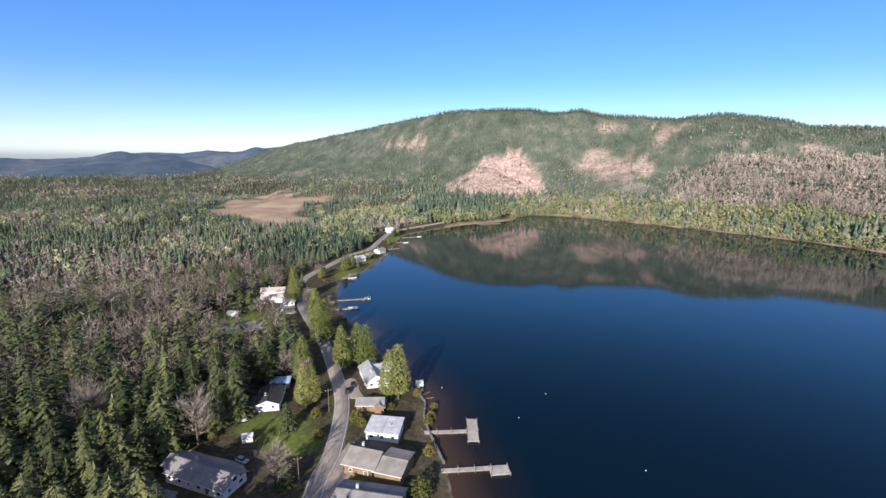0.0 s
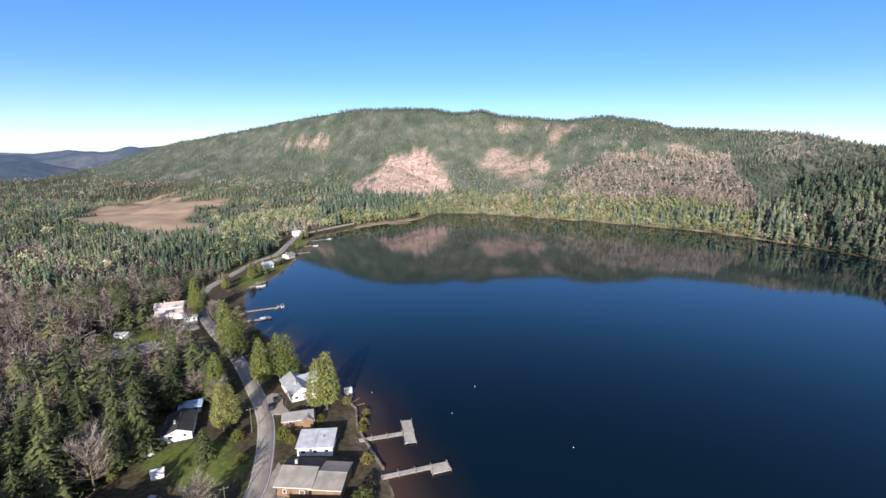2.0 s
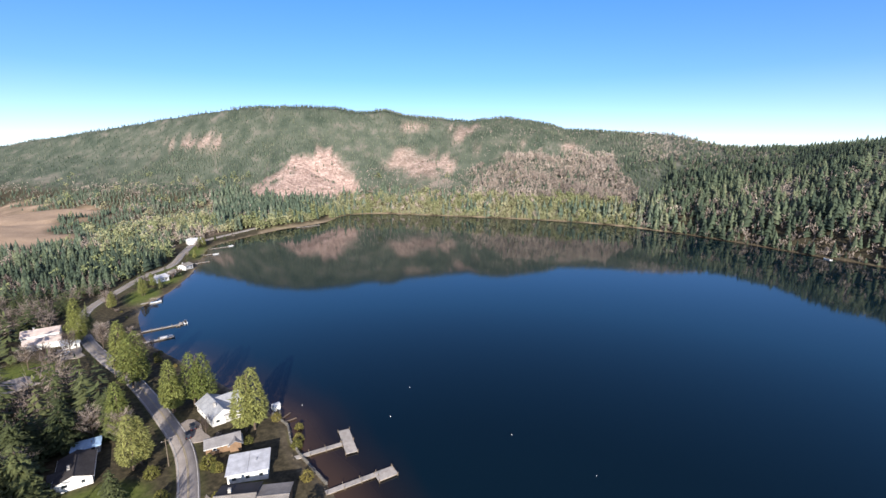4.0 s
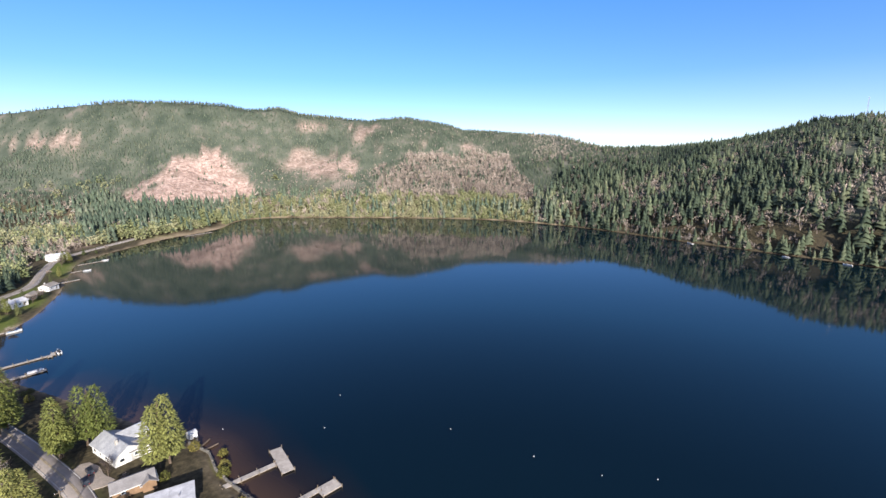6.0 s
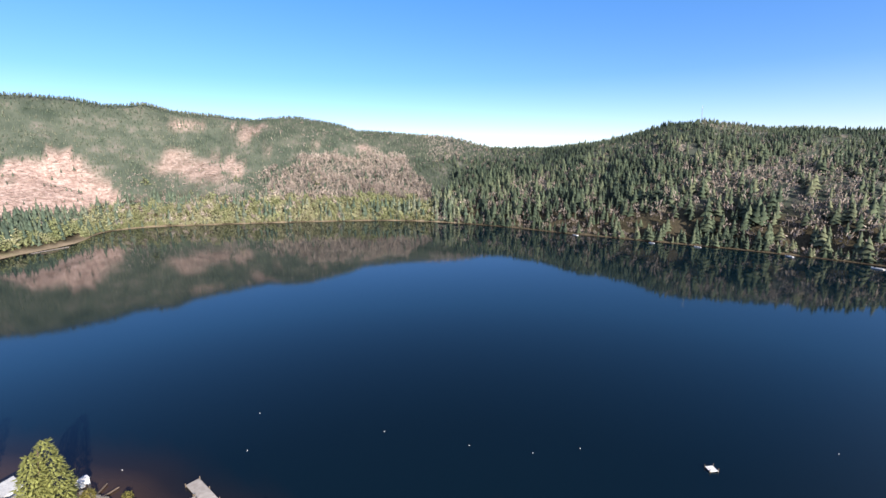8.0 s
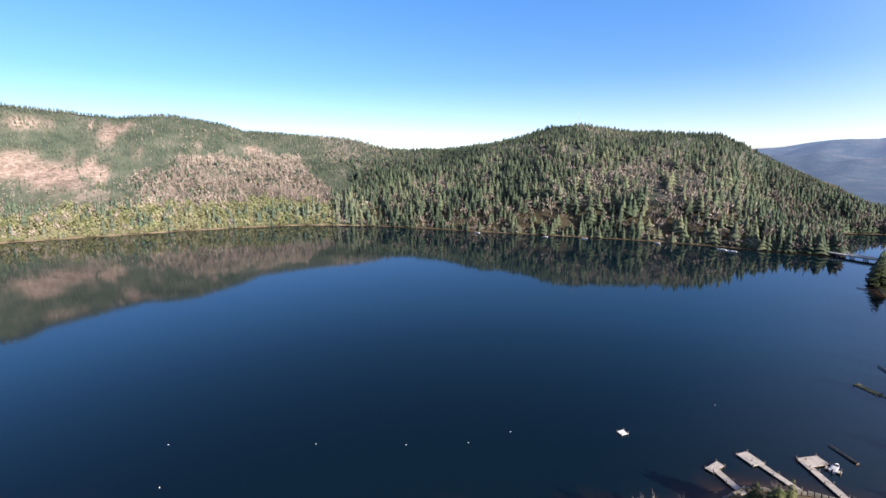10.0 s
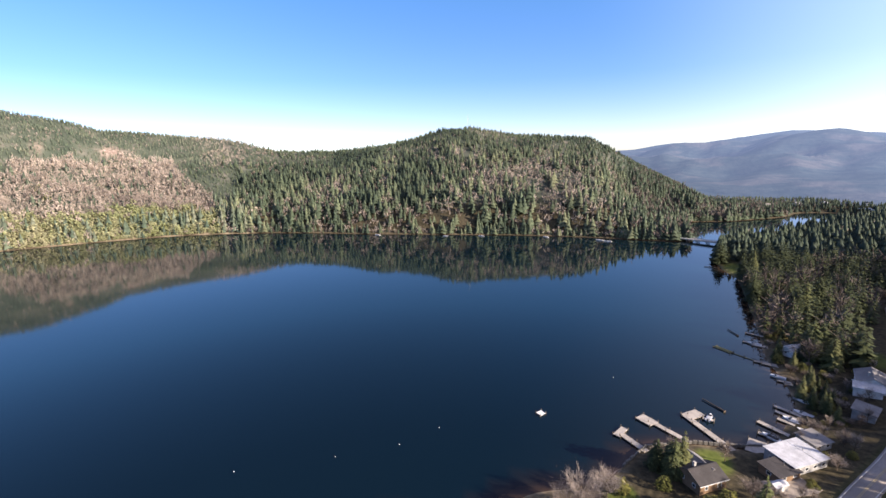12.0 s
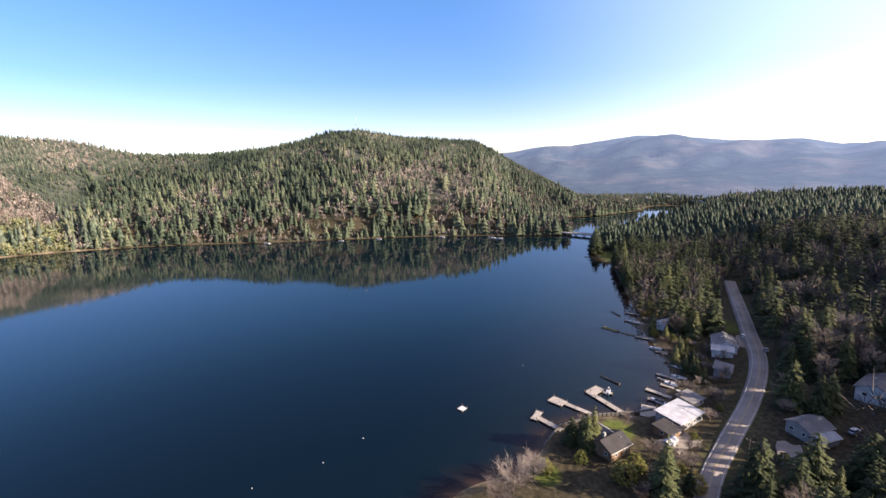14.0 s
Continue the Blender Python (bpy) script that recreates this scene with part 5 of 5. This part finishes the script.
for x, y, a, p_, lab in ((76, -60, -30, "dark", "dark blue car parked beside the road"), (79, -91, -70, "white", "white car parked on a gravel drive"), (187, -148, -20, "silver", "silver car parked on the verge"), (154, -110, -35, "white", "white van-like car on the roadside"),
                         (-38, 164, 100, "dark", "dark car in front of the white house"), (-37, 169, 100, "dark", "dark car in front of the white house"), (-62, 122, -25, "silver", "silver car on the drive"), (-98, 262, 60, "white", "white car by the garage"), (137, -108, -35, "silver", "silver car parked by the roadside"),
                         (70, -67, 10, "silver", "silver car by the carport")):
    car(lab, x, y, a, p_)


def pole(x, y, h=9.5):
    ob = thing("utility_pole", "weathered timber utility pole with a crossarm", "utility pole", x, y, height(x, y), 20, "utility poles")
    part("post", tube(bmesh.new(), (0, 0, -1), (0, 0, h), 0.16, 0.11), M_pile, ob)
    arm = part("crossarm", boxed(-1.1, -0.06, h - 0.8, 1.1, 0.06, h - 0.65), M_pile, ob)
    for k in (-0.95, 0.0, 0.95):
        part("insulator", tube(bmesh.new(), (k, 0, h - 0.65), (k, 0, h - 0.45), 0.05, 0.04), M_gel, arm)


for x, y in ((-41, 112), (-42, 150), (-70, 222), (70, -50), (98, -79), (138, -112), (190, -142), (-96, 270)):
    pole(x, y)


def buoy(x, y):
    ob = thing("mooring_buoy", "small white mooring buoy afloat", "buoy", x, y, 0, 0, "mooring buoys")
    bm = bmesh.new()
    bmesh.ops.create_icosphere(bm, subdivisions=2, radius=0.16, matrix=Matrix.Translation((0, 0, 0.12)))
    part("float", bm, M_gel, ob)
    part("ring", tube(bmesh.new(), (0, 0, 0.26), (0, 0, 0.4), 0.05, 0.04), M_steel, ob)


for x, y in ((43, 167.7), (29, 150.3), (64, 122), (76, 94), (85.5, 75.5), (97, 64.4), (144.6, -1.2), (0, 172)):
    buoy(x, y)


def shed(label, x, y, turn, w, d, h, mat, roof):
    ob = thing("garden_shed", label, "shed", x, y, height(x, y) + 0.05, turn)
    part("wall", gable_walls(w, d, h, d * 0.25), mat, ob)
    for sgn in (-1, 1):
        part("roof", slab([(-w / 2 - 0.15, sgn * (d / 2 + 0.15), h - 0.02), (w / 2 + 0.15, sgn * (d / 2 + 0.15), h - 0.02), (w / 2 + 0.15, 0, h + d * 0.25 + 0.1), (-w / 2 - 0.15, 0, h + d * 0.25 + 0.1)], 0.06), roof, ob)
    part("door", boxed(-0.45, -d / 2 - 0.05, 0.05, 0.45, -d / 2 + 0.02, 1.85, bevel=0.02), M_trim, ob)


shed("small white garden tent shed on the lawn", -65, 133, 15, 3.4, 2.6, 1.9, M_white_wall, M_white_roof)
shed("white sheet-covered store beside the trees", -125, 252, -10, 7, 3, 2.2, M_white_wall, M_white_roof)
shed("small white canopy store at the water's edge", -9.5, 173.5, 20, 2.6, 2.4, 2.6, M_white_wall, M_white_roof)
shed("low grey store by the driveway", 82, -34, -62, 4.5, 2.4, 1.8, M_grey_wall, M_white_roof)


def mast(x, y):
    ob = thing("radio_mast", "slim lattice radio mast on the hilltop", "mast", x, y, height(x, y))
    for a in range(3):
        c, s_ = math.cos(a * 2.094), math.sin(a * 2.094)
        part("leg", tube(bmesh.new(), (c, s_, -1), (c * 0.3, s_ * 0.3, 26), 0.16, 0.12, 5), M_steel, ob)
    for k in range(8):
        part("ring", boxed(-0.9 + k * 0.07, -0.9 + k * 0.07, k * 3 + 1, 0.9 - k * 0.07, 0.9 - k * 0.07, k * 3 + 1.15), M_steel, ob)


mast(860 * math.sin(radians(79)), 860 * math.cos(radians(79)))


def yard(label, x, y, turn, w, d, mat=None):
    """A drive or parking place: a thin slab that follows the ground."""
    bm = bmesh.new()
    bmesh.ops.create_grid(bm, x_segments=8, y_segments=8, size=0.5)
    m = pose(x, y, 0, 0, 0, turn)
    for v in bm.verts:
        p = m @ Vector((v.co.x * w * (1 + 0.1 * math.sin(9 * v.co.y)), v.co.y * d * (1 + 0.1 * math.sin(7 * v.co.x)), 0))
        v.co = (p.x, p.y, height(p.x, p.y) + 0.2)
    r = bmesh.ops.extrude_face_region(bm, geom=bm.faces[:])
    for v in r["geom"]:
        if isinstance(v, bmesh.types.BMVert):
            v.co.z -= 0.6
    bmesh.ops.recalc_face_normals(bm, faces=bm.faces)
    tagged(part("pavement", bm, mat or M_gravel), label, "driveway", kind="structure")


yard("gravel forecourt beside the road", -30, 118, -10, 7, 26)
yard("gravel drive before the white house", -38, 167, 20, 8, 16)
yard("gravel drive to the garage", -97, 264, 20, 9, 18)
yard("gravel yard behind the long house", -72, 122, -20, 24, 5)
yard("gravel drive of the lakeside house", 84, -38, -62, 12, 8)
yard("gravel parking beside the bend", 150, -108, -30, 14, 6)
yard("gravel drive up to the carport", 74, -66, -40, 12, 6)
yard("dark paved yard under the trees", -112, 232, 30, 22, 14, M_asphalt)


def seawall(runs):
    ob = thing("seawall", "low weathered stone and timber bank wall", "retaining wall", runs[0][0], runs[0][1], 0)
    for (x0, y0), (x1, y1) in zip(runs, runs[1:]):
        d = Vector((x1 - x0, y1 - y0))
        n = max(1, int(d.length / 1.4))
        a = math.degrees(math.atan2(d.y, d.x))
        for k in range(n):
            p = Vector((x0, y0)) + d * (k + 0.5) / n
            hgt = random.uniform(0.8, 1.25)
            part("stone", boxed(-0.68, -0.3, -1.0, 0.68, 0.3, hgt, bevel=0.1), M_stone, ob).matrix_local = pose(p.x - runs[0][0], p.y - runs[0][1], 0, 0, 0, a + random.uniform(-4, 4))


seawall([(1.0, 124), (-4.5, 141), (-6.5, 150), (-6.5, 160), (-11, 170)])
seawall([(104, -40), (102.8, -30), (102.6, -19), (98.0, -4), (87, 5)])


def logs(name, label, spots):
    """Drift logs and stumps at the water's edge."""
    for x, y, a, L in spots:
        ob = thing(name, label, "log", x, y, 0.35, a, "drift logs")
        bm = tube(bmesh.new(), (-L / 2, 0, 0), (L / 2, 0.2, 0.1), 0.32, 0.2, 8)
        part("stem", bm, M_bark, ob)
        part("root_end", tube(bmesh.new(), (-L / 2 - 0.4, 0, -0.05), (-L / 2 + 0.1, 0, 0), 0.6, 0.32, 7), M_bark, ob)


logs("drift_log", "grey drift log on the shallows", ((-7, 166, 40, 6), (-9, 171, 80, 5), (-5, 163, 10, 4), (66, 640, 20, 16), (128, -34, 30, 9), (205, -70, 10, 8), (352, -110, 60, 10)))
